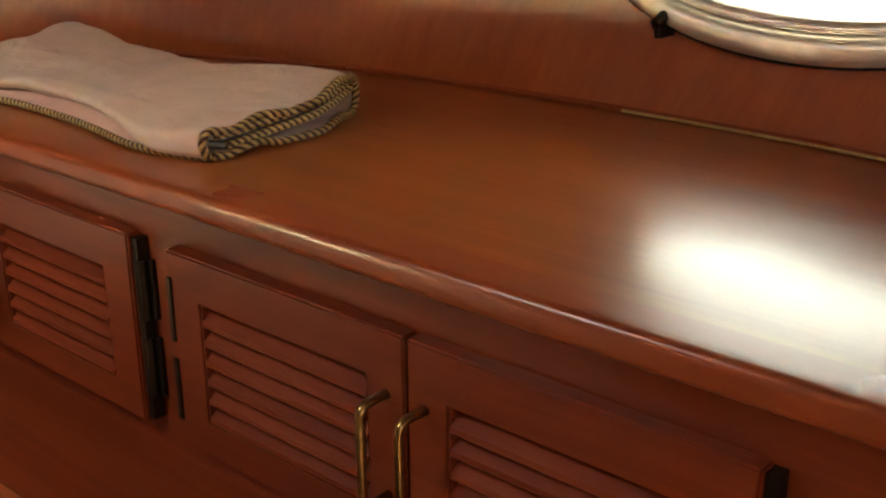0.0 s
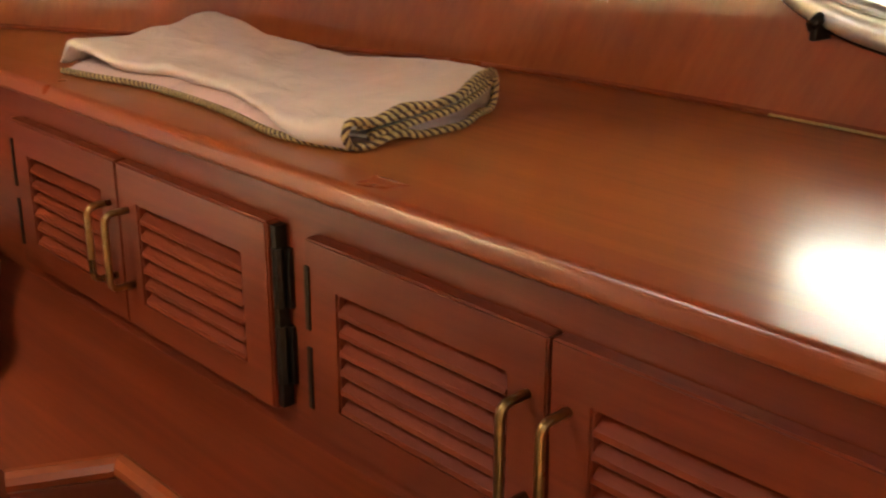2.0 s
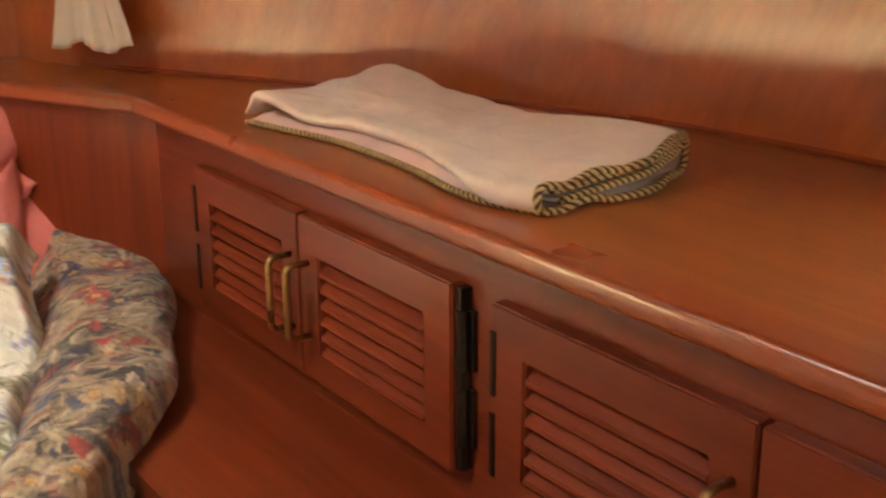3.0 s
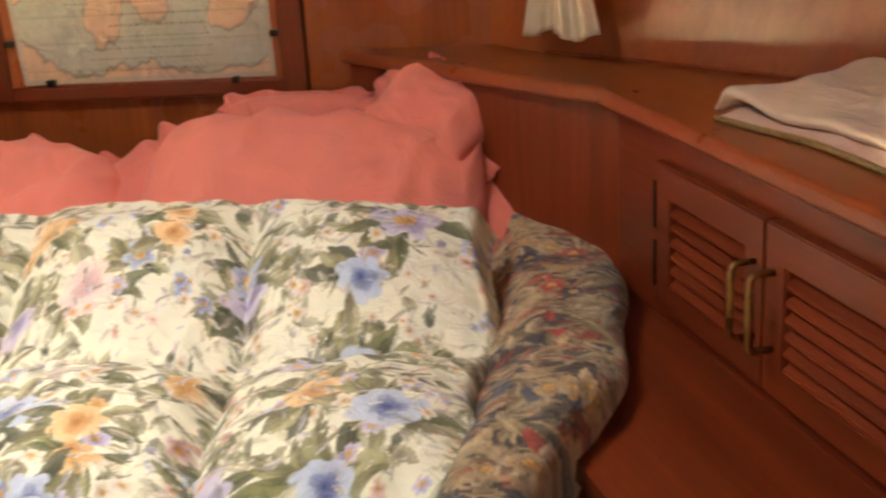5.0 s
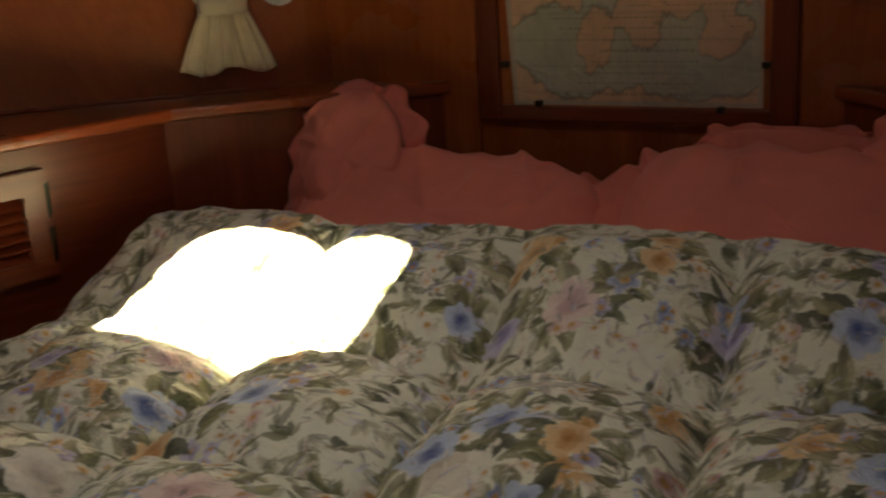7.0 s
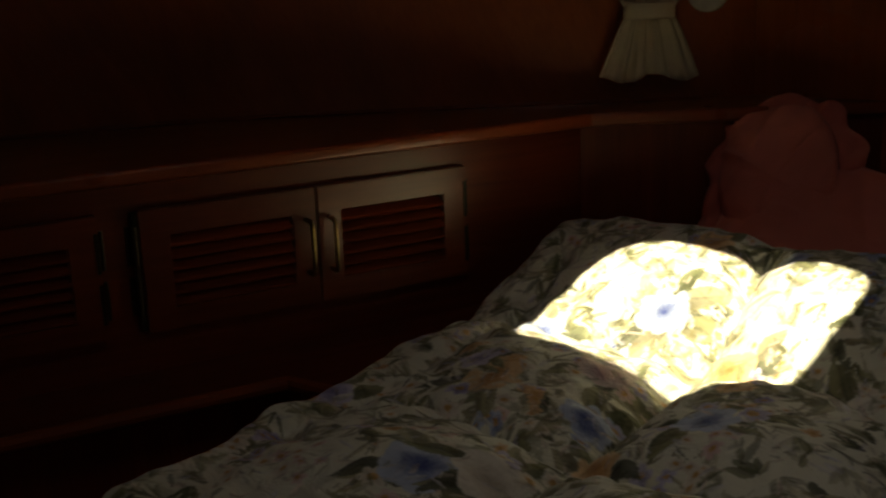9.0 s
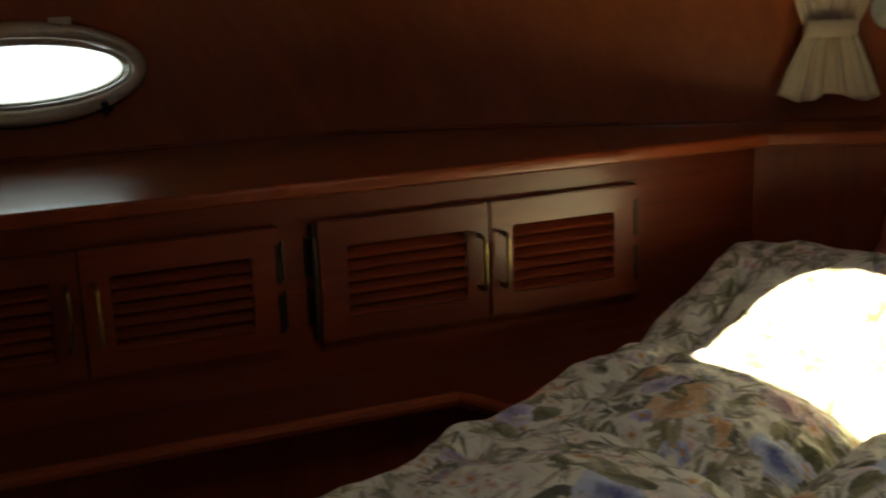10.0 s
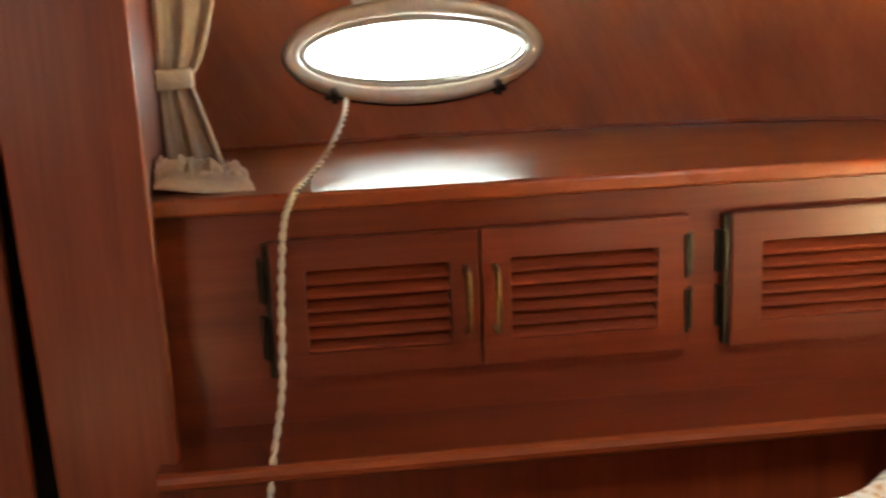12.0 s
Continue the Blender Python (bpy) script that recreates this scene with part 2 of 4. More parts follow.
# ---- plan: x across, y to the bow, z up from the side shelves ----
A, K, HEAD, TIP, FLOOR, TOP = 0.827, 0.343, 0.378, 0.397, -0.95, 1.0
CORNER = {1: 0.10, -1: 0.0}
LEDGE = {1: -0.315, -1: -0.354}
END = {1: 2.35, -1: 2.35}


def side_frame(g, s=0.0, off=0.0, z=0.0):
    """The frame of one side's lockers: x aft along the doors, y to the hull (starboard, g = 1) or to the room (port, g = -1)."""
    along, out = Vector((g * math.sin(K), -math.cos(K), 0)), Vector((g * math.cos(K), math.sin(K), 0))
    m = Matrix((along, out * g, (0, 0, 1))).transposed().to_4x4()
    m.translation = Vector((g * A, 0, 0)) + along * s + out * off + Vector((0, 0, z))
    return m


def at(g, s, off, z=0.0):
    p = side_frame(g) @ Vector((s, g * off, z))
    return p


def hull(y):
    """Half breadth of the hull lining at y."""
    ys = [-3.3, -2.2, -1.6, -1.11, -0.85, -0.55, -0.376, -0.25, 0.005, 0.40]
    xs = [1.97, 1.93, 1.85, 1.745, 1.66, 1.535, 1.43, 1.31, 1.03, 0.60]
    return float(np.interp(y, ys, xs))


def hull_smooth(y):
    return sum(hull(y + d) for d in (-0.16, -0.08, 0, 0.08, 0.16)) / 5


# floor and ceiling
floor = obj("floor", boxed(-2.3, 2.3, -3.4, 0.6, FLOOR - 0.05, FLOOR), carpet)
tagged(floor, "brown carpeted cabin sole", "floor", kind="structure")
hx, hy = HATCH
us, vs = [-2.3, hx - 0.30, hx + 0.28, 2.3], [-3.4, hy - 0.35, hy + 0.15, 0.6]
ceil = obj("ceiling", holed(us, vs, {(1, 1)}, lambda u, v, d: (u, v, TOP + d), 0.05), vinyl)
tagged(ceil, "cream headliner with an open deck hatch", "ceiling", kind="structure")



def rounded(w, d, r, n=8):
    """Outline of a rectangle with rounded corners."""
    pts = []
    for qx, qy, a0 in ((1, 1, 0), (-1, 1, 90), (-1, -1, 180), (1, -1, 270)):
        for i in range(n + 1):
            a = radians(a0 + 90 * i / n)
            pts.append((qx * (w / 2 - r) + r * math.cos(a), qy * (d / 2 - r) + r * math.sin(a)))
    return pts


def deck_hatch():
    """The coaming of the open deck hatch, with rounded corners inside."""
    top = thing("deck_hatch", pose(hx, hy - 0.10, TOP), "open deck hatch in the headliner with a pale coaming", "hatch")
    inner, outer = rounded(0.47, 0.375, 0.11), rounded(0.70, 0.62, 0.07)
    rings = [[(x, y, z) for x, y in o] for o, z in ((inner, 0.05), (inner, -0.012), (outer, -0.012), (outer, -0.001))]
    part("coaming", rows_mesh(rings, True), vinyl, top)


deck_hatch()

# hull linings with their port openings
PORT_S, PORT_Z, PORT_W, PORT_H = {1: 1.30, -1: 1.262}, {1: 0.165, -1: 0.148}, 0.205, 0.064


def port_frame(g):
    """Frame of a port: x along the lining, y outwards, z up; at the face of the lining."""
    p = at(g, PORT_S[g], 0.45)
    y = p.y
    q = Vector((g * hull_smooth(y), y, PORT_Z[g]))
    a = Vector((g * (hull_smooth(y - 0.2) - hull_smooth(y + 0.2)), -0.4, 0)).normalized()
    out = Vector((-a.y, a.x, 0)) * 1.0
    if out.x * g < 0:
        out = -out
    m = Matrix((a, out * g, (0, 0, 1))).transposed().to_4x4()
    m.translation = q
    return m


def ellipse(bm, w, h, y0, y1, n=48):
    prism_pts = [(w * math.cos(2 * math.pi * i / n), h * math.sin(2 * math.pi * i / n)) for i in range(n)]
    lo = [bm.verts.new((x, y0, z)) for x, z in prism_pts]
    hi = [bm.verts.new((x, y1, z)) for x, z in prism_pts]
    bm.faces.new(lo[::-1])
    bm.faces.new(hi)
    for i in range(n):
        bm.faces.new((lo[i], lo[(i + 1) % n], hi[(i + 1) % n], hi[i]))


def hull_wall(g, name, label):
    ys = [0.43 - 3.8 * i / 76 for i in range(77)]
    inner = [(g * hull_smooth(y), y) for y in ys]
    outer = [(g * (hull_smooth(y) + 0.07), y) for y in ys]
    bm = bmesh.new()
    rows = []
    for z in (FLOOR, -0.3, 0.0, 0.5, TOP + 0.02):
        rows.append([bm.verts.new((x, y, z)) for x, y in inner] + [bm.verts.new((x, y, z)) for x, y in outer[::-1]])
    n = len(rows[0])
    for r0, r1 in zip(rows, rows[1:]):
        for i in range(n):
            bm.faces.new((r0[i], r0[(i + 1) % n], r1[(i + 1) % n], r1[i]))
    bm.faces.new(rows[0][::-1])
    bm.faces.new(rows[-1])
    wall = obj(name, bm, wood_hull)
    cb = bmesh.new()
    ellipse(cb, PORT_W, PORT_H, -0.2, 0.3)
    cutter = obj("cutter", cb, wood_hull)
    cutter.matrix_world = port_frame(g)
    md = wall.modifiers.new("opening", "BOOLEAN")
    md.operation, md.object, md.solver = "DIFFERENCE", cutter, "EXACT"
    bpy.context.view_layer.update()
    done = bpy.data.meshes.new_from_object(wall.evaluated_get(bpy.context.evaluated_depsgraph_get()))
    wall.modifiers.clear()
    wall.data = done
    bpy.data.objects.remove(cutter)
    return tagged(wall, label, "wall", kind="structure")


hull_wall(1, "wall_starboard", "curved hull lining of varnished reddish wood")
hull_wall(-1, "wall_port", "curved hull lining of varnished reddish wood")

# forward bulkhead: a middle panel between two broader boards set proud
fore = obj("wall_fore", boxed(-1.2, 1.2, HEAD + 0.012, HEAD + 0.07, FLOOR, TOP), wood_head)
tagged(fore, "varnished wooden bulkhead behind the bed", "wall", kind="structure")
for x0, x1 in ((-0.95, -0.322), (0.322, 0.95)):
    part("board", boxed(x0, x1, HEAD - 0.004, HEAD + 0.012, FLOOR, TOP, bevel=0.004), wood_head, fore)
# unseen after bulkhead; its opening is added for the fill lamp
aft = obj("wall_aft", holed([-2.3, 0.65, 1.35, 2.3], [FLOOR, 0.95, TOP], {(1, 0)}, lambda u, v, d: (u, -3.3 - d, v), 0.05), wood_z)
tagged(aft, "unseen wooden bulkhead with an added opening for the fill light", "wall", kind="structure")
# unseen wall that closes the space behind the added opening
box_back = obj("wall_passage", boxed(0.3, 1.7, -3.75, -3.7, FLOOR, TOP), wood_z)
tagged(box_back, "unseen wooden wall beyond the added opening", "wall", kind="structure")


# ---- ports ----
def port(g):
    m = port_frame(g)
    top = thing("porthole", m, "oval polished steel porthole with bright daylight behind", "porthole", "portholes")
    n = 64
    ring = []
    prof = [(1.0, 0.03), (1.0, -0.008), (1.006, -0.014), (1.02, -0.018), (1.05, -0.021), (1.08, -0.020), (1.10, -0.015), (1.108, -0.006), (1.108, 0.0)]
    for k, y in prof:
        e = (k - 1) * 0.29
        ring.append([((PORT_W + e) * math.cos(2 * math.pi * i / n), y * g, (PORT_H + e) * math.sin(2 * math.pi * i / n)) for i in range(n)])
    rim = part("rim", rows_mesh(ring, True), steel, top, "polished steel rim", True)
    ring = []
    for k, y in [(-0.001, 0.0), (-0.001, 0.05), (-0.012, 0.05), (-0.012, 0.0), (-0.001, 0.0)]:
        ring.append([((PORT_W + k) * math.cos(2 * math.pi * i / n), (y - 0.006) * g, (PORT_H + k) * math.sin(2 * math.pi * i / n)) for i in range(n)])
    part("sash", rows_mesh(ring, True), steel, top, "inner opening frame", True)
    bm = bmesh.new()
    ellipse(bm, PORT_W - 0.01, PORT_H - 0.01, 0.022, 0.027)
    pane = part("pane", bm, pane_mat, top, "clear glass pane")
    pane.visible_shadow = False
    # lower drip rail, its dark colour serving as shade below the rim; dogs and hinges
    bm = bmesh.new()
    sweep(bm, [((PORT_W + 0.026) * math.cos(a), -0.010 * g, (PORT_H + 0.03) * math.sin(a)) for a in [math.pi * (1.08 + 0.84 * i / 24) for i in range(25)]], 0.0035, 6)
    part("drip_rail", bm, bronze, rim, "drip rail, darkened as the shade below the rim", True)
    for s in (-0.72, 0.72):
        x, z = s * PORT_W, -PORT_H * 0.98
        bm = bmesh.new()
        sweep(bm, [(x, 0, z), (x, -0.02 * g, z), (x, -0.034 * g, z - 0.006)], [0.007, 0.007, 0.006], 10)
        box(bm, x - 0.004, x + 0.004, -0.03, 0.03, z - 0.022, z - 0.002, 0.002)
        box(bm, x - 0.017, x + 0.017, -0.016, 0.016, z - 0.016, z - 0.006, 0.003)
        part("dog", bm, bronze, top, "screw dog of the port", True)
    for s in (-0.42, 0.42):
        bm = bmesh.new()
        x, z = s * PORT_W, PORT_H * 1.02 + 0.014
        box(bm, x - 0.02, x + 0.02, -0.02, 0.012, z - 0.006, z + 0.02, 0.003)
        part("hinge", bm, steel, top)
    bm = bmesh.new()
    ellipse(bm, PORT_W * 1.6, PORT_H * 2.2, 0.16, 0.165)
    back = obj("backdrop", bm, glare[g])
    back.matrix_world = m @ Matrix.Diagonal((1, g, 1, 1))
    tagged(back, "bright daylight outside the port", "backdrop", kind="structure")
    return top


for g in (1, -1):
    port(g)


# ---- lockers under the side shelves ----
DOORS = [(0.267, 0.562), (0.867, 0.562), (0.930, 1.241), (1.540, 1.241)]  # hinge edge, meeting edge
DT, DB, LT, LB, OW, IW = -0.079, -0.284, -0.1245, -0.2447, 0.049, 0.045
FACE = 0.018


def strip_curve(x, y0, z0, z1, g):
    """A bow handle: two feet and a rounded upright bar."""
    pts = [(x, y0, z1 - 0.006)]
    for i in range(6):
        a = math.pi / 2 * i / 5
        pts.append((x, y0 - g * (0.020 + 0.010 * math.sin(a)), z1 - 0.006 - 0.010 * (1 - math.cos(a))))
    low = [(p[0], p[1], z0 + z1 - p[2]) for p in pts[::-1]]
    return pts + low


def locker(g):
    m = side_frame(g)
    top = thing("locker_cabinet", m, "built-in mahogany locker with four louvred doors under the shelf", "cabinet", "side lockers")
    s0, s1 = CORNER[g], (END[g] if g > 0 else 1.70)
    us = [s0]
    holes = set()
    for hinge, meet in DOORS:
        us += sorted((hinge + math.copysign(OW, meet - hinge), meet - math.copysign(IW, meet - hinge)))
    us = sorted(us) + [s1]
    for i in range(1, len(us) - 1, 2):
        holes.add((i, 1))
    vs = [LEDGE[g] - 0.02, LB + 0.004, LT - 0.004, -0.02]
    part("face_board", holed(us, vs, holes, lambda u, v, d: (u, g * (FACE + d), v), 0.02), wood_s, top)
    # darkened board, so that the slat gaps read as shaded
    part("back_board", boxed(s0, s1, min(g * 0.30, g * 0.31), max(g * 0.30, g * 0.31), LEDGE[g] - 0.02, -0.02), wood_shaded, top)
    for hinge, meet in DOORS:
        d = math.copysign(1, meet - hinge)
        a, b = sorted((hinge, meet - d * 0.0012))
        la, lb = sorted((hinge + d * OW, meet - d * IW))
        bm = holed([a, la, lb, b], [DB, LB, LT, DT], {(1, 1)}, lambda u, v, t: (u, g * (t - 0.001), v), 0.0185)
        bmesh.ops.recalc_face_normals(bm, faces=bm.faces)
        sharp = [e for e in bm.edges if len(e.link_faces) == 2 and e.calc_face_angle(0) > 1]
        bmesh.ops.bevel(bm, geom=sharp, offset=0.0022, segments=2, affect="EDGES")
        door = part("door", bm, wood_s, top, "louvred mahogany door with a brass bow handle")
        # slats
        n = 6
        step = (LT - LB) / n
        bm = bmesh.new()
        prof = [(0.0165, 0.0088), (0.018, 0.0066), (0.004, -0.0100), (0.001, -0.0118), (-0.001, -0.0100), (0.0005, -0.0058)]
        ends = []
        for u in (la + 0.0005, lb - 0.0005):
            ends.append([bm.verts.new((u, g * y, z)) for y, z in prof])
        bm.faces.new(ends[0])
        bm.faces.new(ends[1][::-1])
        for i in range(len(prof)):
            bm.faces.new((ends[0][i], ends[0][(i + 1) % len(prof)], ends[1][(i + 1) % len(prof)], ends[1][i]))
        first = part("slat", bm, wood_slat, door)
        first.location.z = LB + step * 0.5
        for i in range(1, n):
            s = new("slat", first.data)
            s.parent = door
            s.location.z = LB + step * (i + 0.5)
        bm = bmesh.new()
        sweep(bm, strip_curve(meet - d * 0.021, -g * 0.001, -0.232, -0.128, g), 0.0041, 10)
        part("handle", bm, brass, door, "aged brass bow handle", True)
        heavy = hinge in (DOORS[1][0], DOORS[3][0])
        if heavy:
            e = hinge - d * 0.0005
            # dark strip drawn in place of the shadow along the proud door's edge
            part("hinge_strip", boxed(*sorted((e, e - d * 0.009)), *sorted((g * 0.004, g * 0.0175)), DB + 0.004, DT - 0.004), bronze, door, "dark strip standing in for the shadow gap at the door edge")
        for z1 in (-0.106, -0.190):
            bm = bmesh.new()
            if heavy:
                e = hinge - d * 0.006
                box(bm, *sorted((e, e - d * 0.012)), *sorted((g * 0.013, g * 0.019)), z1 - 0.064, z1, 0.001)
            else:
                e = hinge + d * 0.0012
                box(bm, *sorted((e, e + d * 0.0062)), *sorted((g * 0.004, g * -0.0035)), z1 - 0.066, z1, 0.001)
            sweep(bm, [(hinge - d * 0.006, g * (0.008 if heavy else 0.015), z1 - 0.064), (hinge - d * 0.006, g * (0.008 if heavy else 0.015), z1)], 0.0065 if heavy else 0.0035, 8)
            part("hinge", bm, bronze, door, "dark bronze butt hinge")
    # panel that turns from the locker to the bulkhead
    c = at(g, s0, FACE)
    t = Vector((g * TIP, HEAD, 0))
    way = (t - c).normalized()
    nrm = Vector((-way.y, way.x, 0))
    if nrm.dot(Vector((g, 0.5, 0))) < 0:
        nrm = -nrm
    bm = bmesh.new()
    prism(bm, [(c.x, c.y), (t.x, t.y), (t.x + nrm.x * 0.02, t.y + nrm.y * 0.02), (c.x + nrm.x * 0.02, c.y + nrm.y * 0.02)], FLOOR + 0.3, -0.02)
    ang = obj("angled_panel", bm, wood_z)
    tagged(ang, "plain varnished panel between locker and bulkhead", "panel")

    # shelf over it
    shelf = thing("side_shelf", Matrix.Identity(4), "glossy varnished teak side shelf with a rounded front edge", "shelf", "side shelves")
    lip = -0.003 if g > 0 else -0.012
    f = at(g, s0, lip)
    e = at(g, s1, lip)
    b0, b1, b2 = t + nrm * 0.0115, at(g, s0 - 0.003, lip + 0.0117), at(g, s1, lip + 0.0117)
    front = [(b0.x, b0.y), (b1.x, b1.y), (b2.x, b2.y)]
    ys = np.linspace(e.y - 0.15 if g > 0 else e.y, HEAD - 0.001, 40)
    back = [(g * (hull_smooth(float(y)) - 0.001), float(y)) for y in ys]
    bm = bmesh.new()
    prism(bm, front + back, -0.030, -0.009)
    bm.transform(m.inverted())
    part("board", bm, wood_top, shelf, "glossy teak board").matrix_local = m
    # nosing: a rounded moulding swept along the front
    tip = Vector((t.x, t.y, 0))
    line = [tip, f, e]
    sq = lambda v: math.copysign(abs(v) ** 0.55, v)
    prof = [(0.012, -0.034)] + [(0.001 - 0.014 * sq(math.cos(b)), -0.0205 + 0.0130 * sq(math.sin(b))) for b in [math.pi * (k / 16 - 0.5) for k in range(17)]] + [(0.030, -0.0075), (0.032, -0.0095), (0.012, -0.034)]
    for p, q in zip(line, line[1:]):
        dvec = (q - p).normalized()
        inn = Vector((dvec.y, -dvec.x, 0))
        if inn.x * g > 0:
            inn = -inn
        bm = bmesh.new()
        ra = [[v.x, v.y, v.z] for v in (p - dvec * 0.006 - inn * x + Vector((0, 0, z)) for x, z in prof)]
        rb = [[v.x, v.y, v.z] for v in (q + dvec * 0.006 - inn * x + Vector((0, 0, z)) for x, z in prof)]
        ra, rb = [bm.verts.new(v) for v in ra[:-1]], [bm.verts.new(v) for v in rb[:-1]]
        bm.faces.new(ra)
        bm.faces.new(rb[::-1])
        for i in range(len(ra)):
            bm.faces.new((ra[i], ra[(i + 1) % len(ra)], rb[(i + 1) % len(ra)], rb[i]))
        fm = Matrix((dvec, Vector((0, 0, 1)).cross(dvec), (0, 0, 1))).transposed().to_4x4()
        fm.translation = p
        bm.transform(fm.inverted())
        part("nosing", bm, wood_lip, shelf, "rounded teak nosing").matrix_local = fm
    # thin cove strip where the shelf meets the hull lining
    bm = bmesh.new()
    sweep(bm, [(x - g * 0.004, y, -0.006) for x, y in back[4:-2]], 0.004, 6)
    part("cove", bm, wood_lip, shelf)
    if g > 0:
        bm = bmesh.new()
        sweep(bm, [(x - 0.011, y, -0.006) for x, y in back if y < -0.85], 0.0018, 6)
        part("sealant", bm, gold_mat, shelf, "pale bead of sealant")

    # seat-height ledge below the doors
    z = LEDGE[g]
    knee = 0.80 if g > 0 else 0.69
    ledge = thing("ledge", m, "varnished mahogany ledge below the locker doors", "ledge", "ledges")
    out = -0.155
    wide = -0.24
    bm = bmesh.new()
    ol = [(s0 - 0.02, FACE + 0.02), (s0 - 0.02, wide), (knee - 0.05, wide), (knee, out + 0.02), (s1, out + 0.02), (s1, FACE + 0.02)]
    prism(bm, [(u, g * v) for u, v in ol], z - 0.028, z)
    part("board", bm, wood_s, ledge)
    bm = bmesh.new()
    sweep(bm, [(knee - 0.005, g * (out + 0.014), z - 0.010), (s1, g * (out + 0.014), z - 0.010)], 0.0125, 10)
    sweep(bm, [(knee - 0.005, g * (out + 0.014), z - 0.010), (knee - 0.053, g * wide, z - 0.010)], 0.0125, 10)
    part("edge_moulding", bm, wood_lip, ledge, "rounded edge moulding")
    bm = bmesh.new()
    prism(bm, [(u, g * v) for u, v in [(s0 - 0.02, 0.02), (s0 - 0.02, wide + 0.02), (knee - 0.08, wide + 0.02), (knee - 0.03, out + 0.06), (s1, out + 0.06), (s1, 0.02)]], FLOOR, z - 0.028)
    part("base", bm, wood_z, ledge)
    if g > 0:
        part("kick_strip", boxed(knee - 0.07, knee - 0.058, wide - 0.1, out - 0.02, z - 0.078, z - 0.068), strip_mat, ledge, "white metal strip")


locker(1)
locker(-1)

# wardrobe at the after end of the port lockers
wm = side_frame(-1)
robe = thing("wardrobe", wm, "tall mahogany wardrobe with a broad front stile", "wardrobe")
bm = bmesh.new()
box(bm, 0, 1, 0.075, 0.105, FLOOR, TOP - 0.002)
for v in bm.verts:
    v.co.x = 1.681 + 0.0165 * v.co.z if v.co.x < 0.5 else 1.8535 + 0.04 * v.co.z
bmesh.ops.bevel(bm, geom=list(bm.edges), offset=0.005, segments=3, affect="EDGES", profile=0.6)
part("stile", bm, wood_z, robe, "broad upright stile")
part("side_panel", boxed(1.700, 1.722, -0.62, 0.075, FLOOR, TOP - 0.002), wood_z, robe)
part("door", boxed(1.872, 2.35, 0.072, 0.094, FLOOR + 0.08, TOP - 0.06, bevel=0.004), wood_z, robe, "plain mahogany door")
# black sheet that paints the gap beside the stile as deep shade
part("inside", boxed(1.72, 2.35, -0.02, -0.01, FLOOR, TOP - 0.002), gap_shade, robe)
part("mirror_edge", boxed(1.6935, 1.6995, 0.055, 0.070, 0.055, 0.175), steel, robe, "bright metal edge strip")


# ---- framed chart on the bulkhead ----
def painted(name, nx, ny, place, paint, material, parent=None, label=""):
    """A fine sheet with a printed pattern: place(u, v) gives points, paint(u, v) linear colours, for arrays over 0 to 1."""
    u, v = np.meshgrid(np.linspace(0, 1, nx), np.linspace(0, 1, ny))
    co = np.stack(place(u, v), -1).reshape(-1, 3)
    i = np.arange(nx * ny).reshape(ny, nx)
    quads = np.stack([i[:-1, :-1], i[:-1, 1:], i[1:, 1:], i[1:, :-1]], -1).reshape(-1, 4)
    me = bpy.data.meshes.new(name)
    me.from_pydata(co.tolist(), [], quads.tolist())
    col = np.ones((nx * ny, 4))
    col[:, :3] = paint(u, v).reshape(-1, 3)
    me.attributes.new("print", "FLOAT_COLOR", "POINT").data.foreach_set("color", col.ravel())
    me.materials.append(material)
    me.polygons.foreach_set("use_smooth", [True] * len(me.polygons))
    ob = new(name, me)
    if parent:
        ob.parent = parent
    if label:
        ob["label"] = label
    return ob


def wave_noise(x, y, scale, seed, octaves=4):
    """Smooth noise of about unit range from summed sines."""
    r = np.random.RandomState(seed)
    out, amp = np.zeros_like(x), 1.0
    for o in range(octaves):
        for _ in range(5):
            a, p = r.uniform(0, 2 * np.pi, 2)
            f = scale * 2 ** o * r.uniform(0.6, 1.4)
            out += amp * np.sin(f * (x * np.cos(a) + y * np.sin(a)) + p) / 3
        amp *= 0.55
    return out


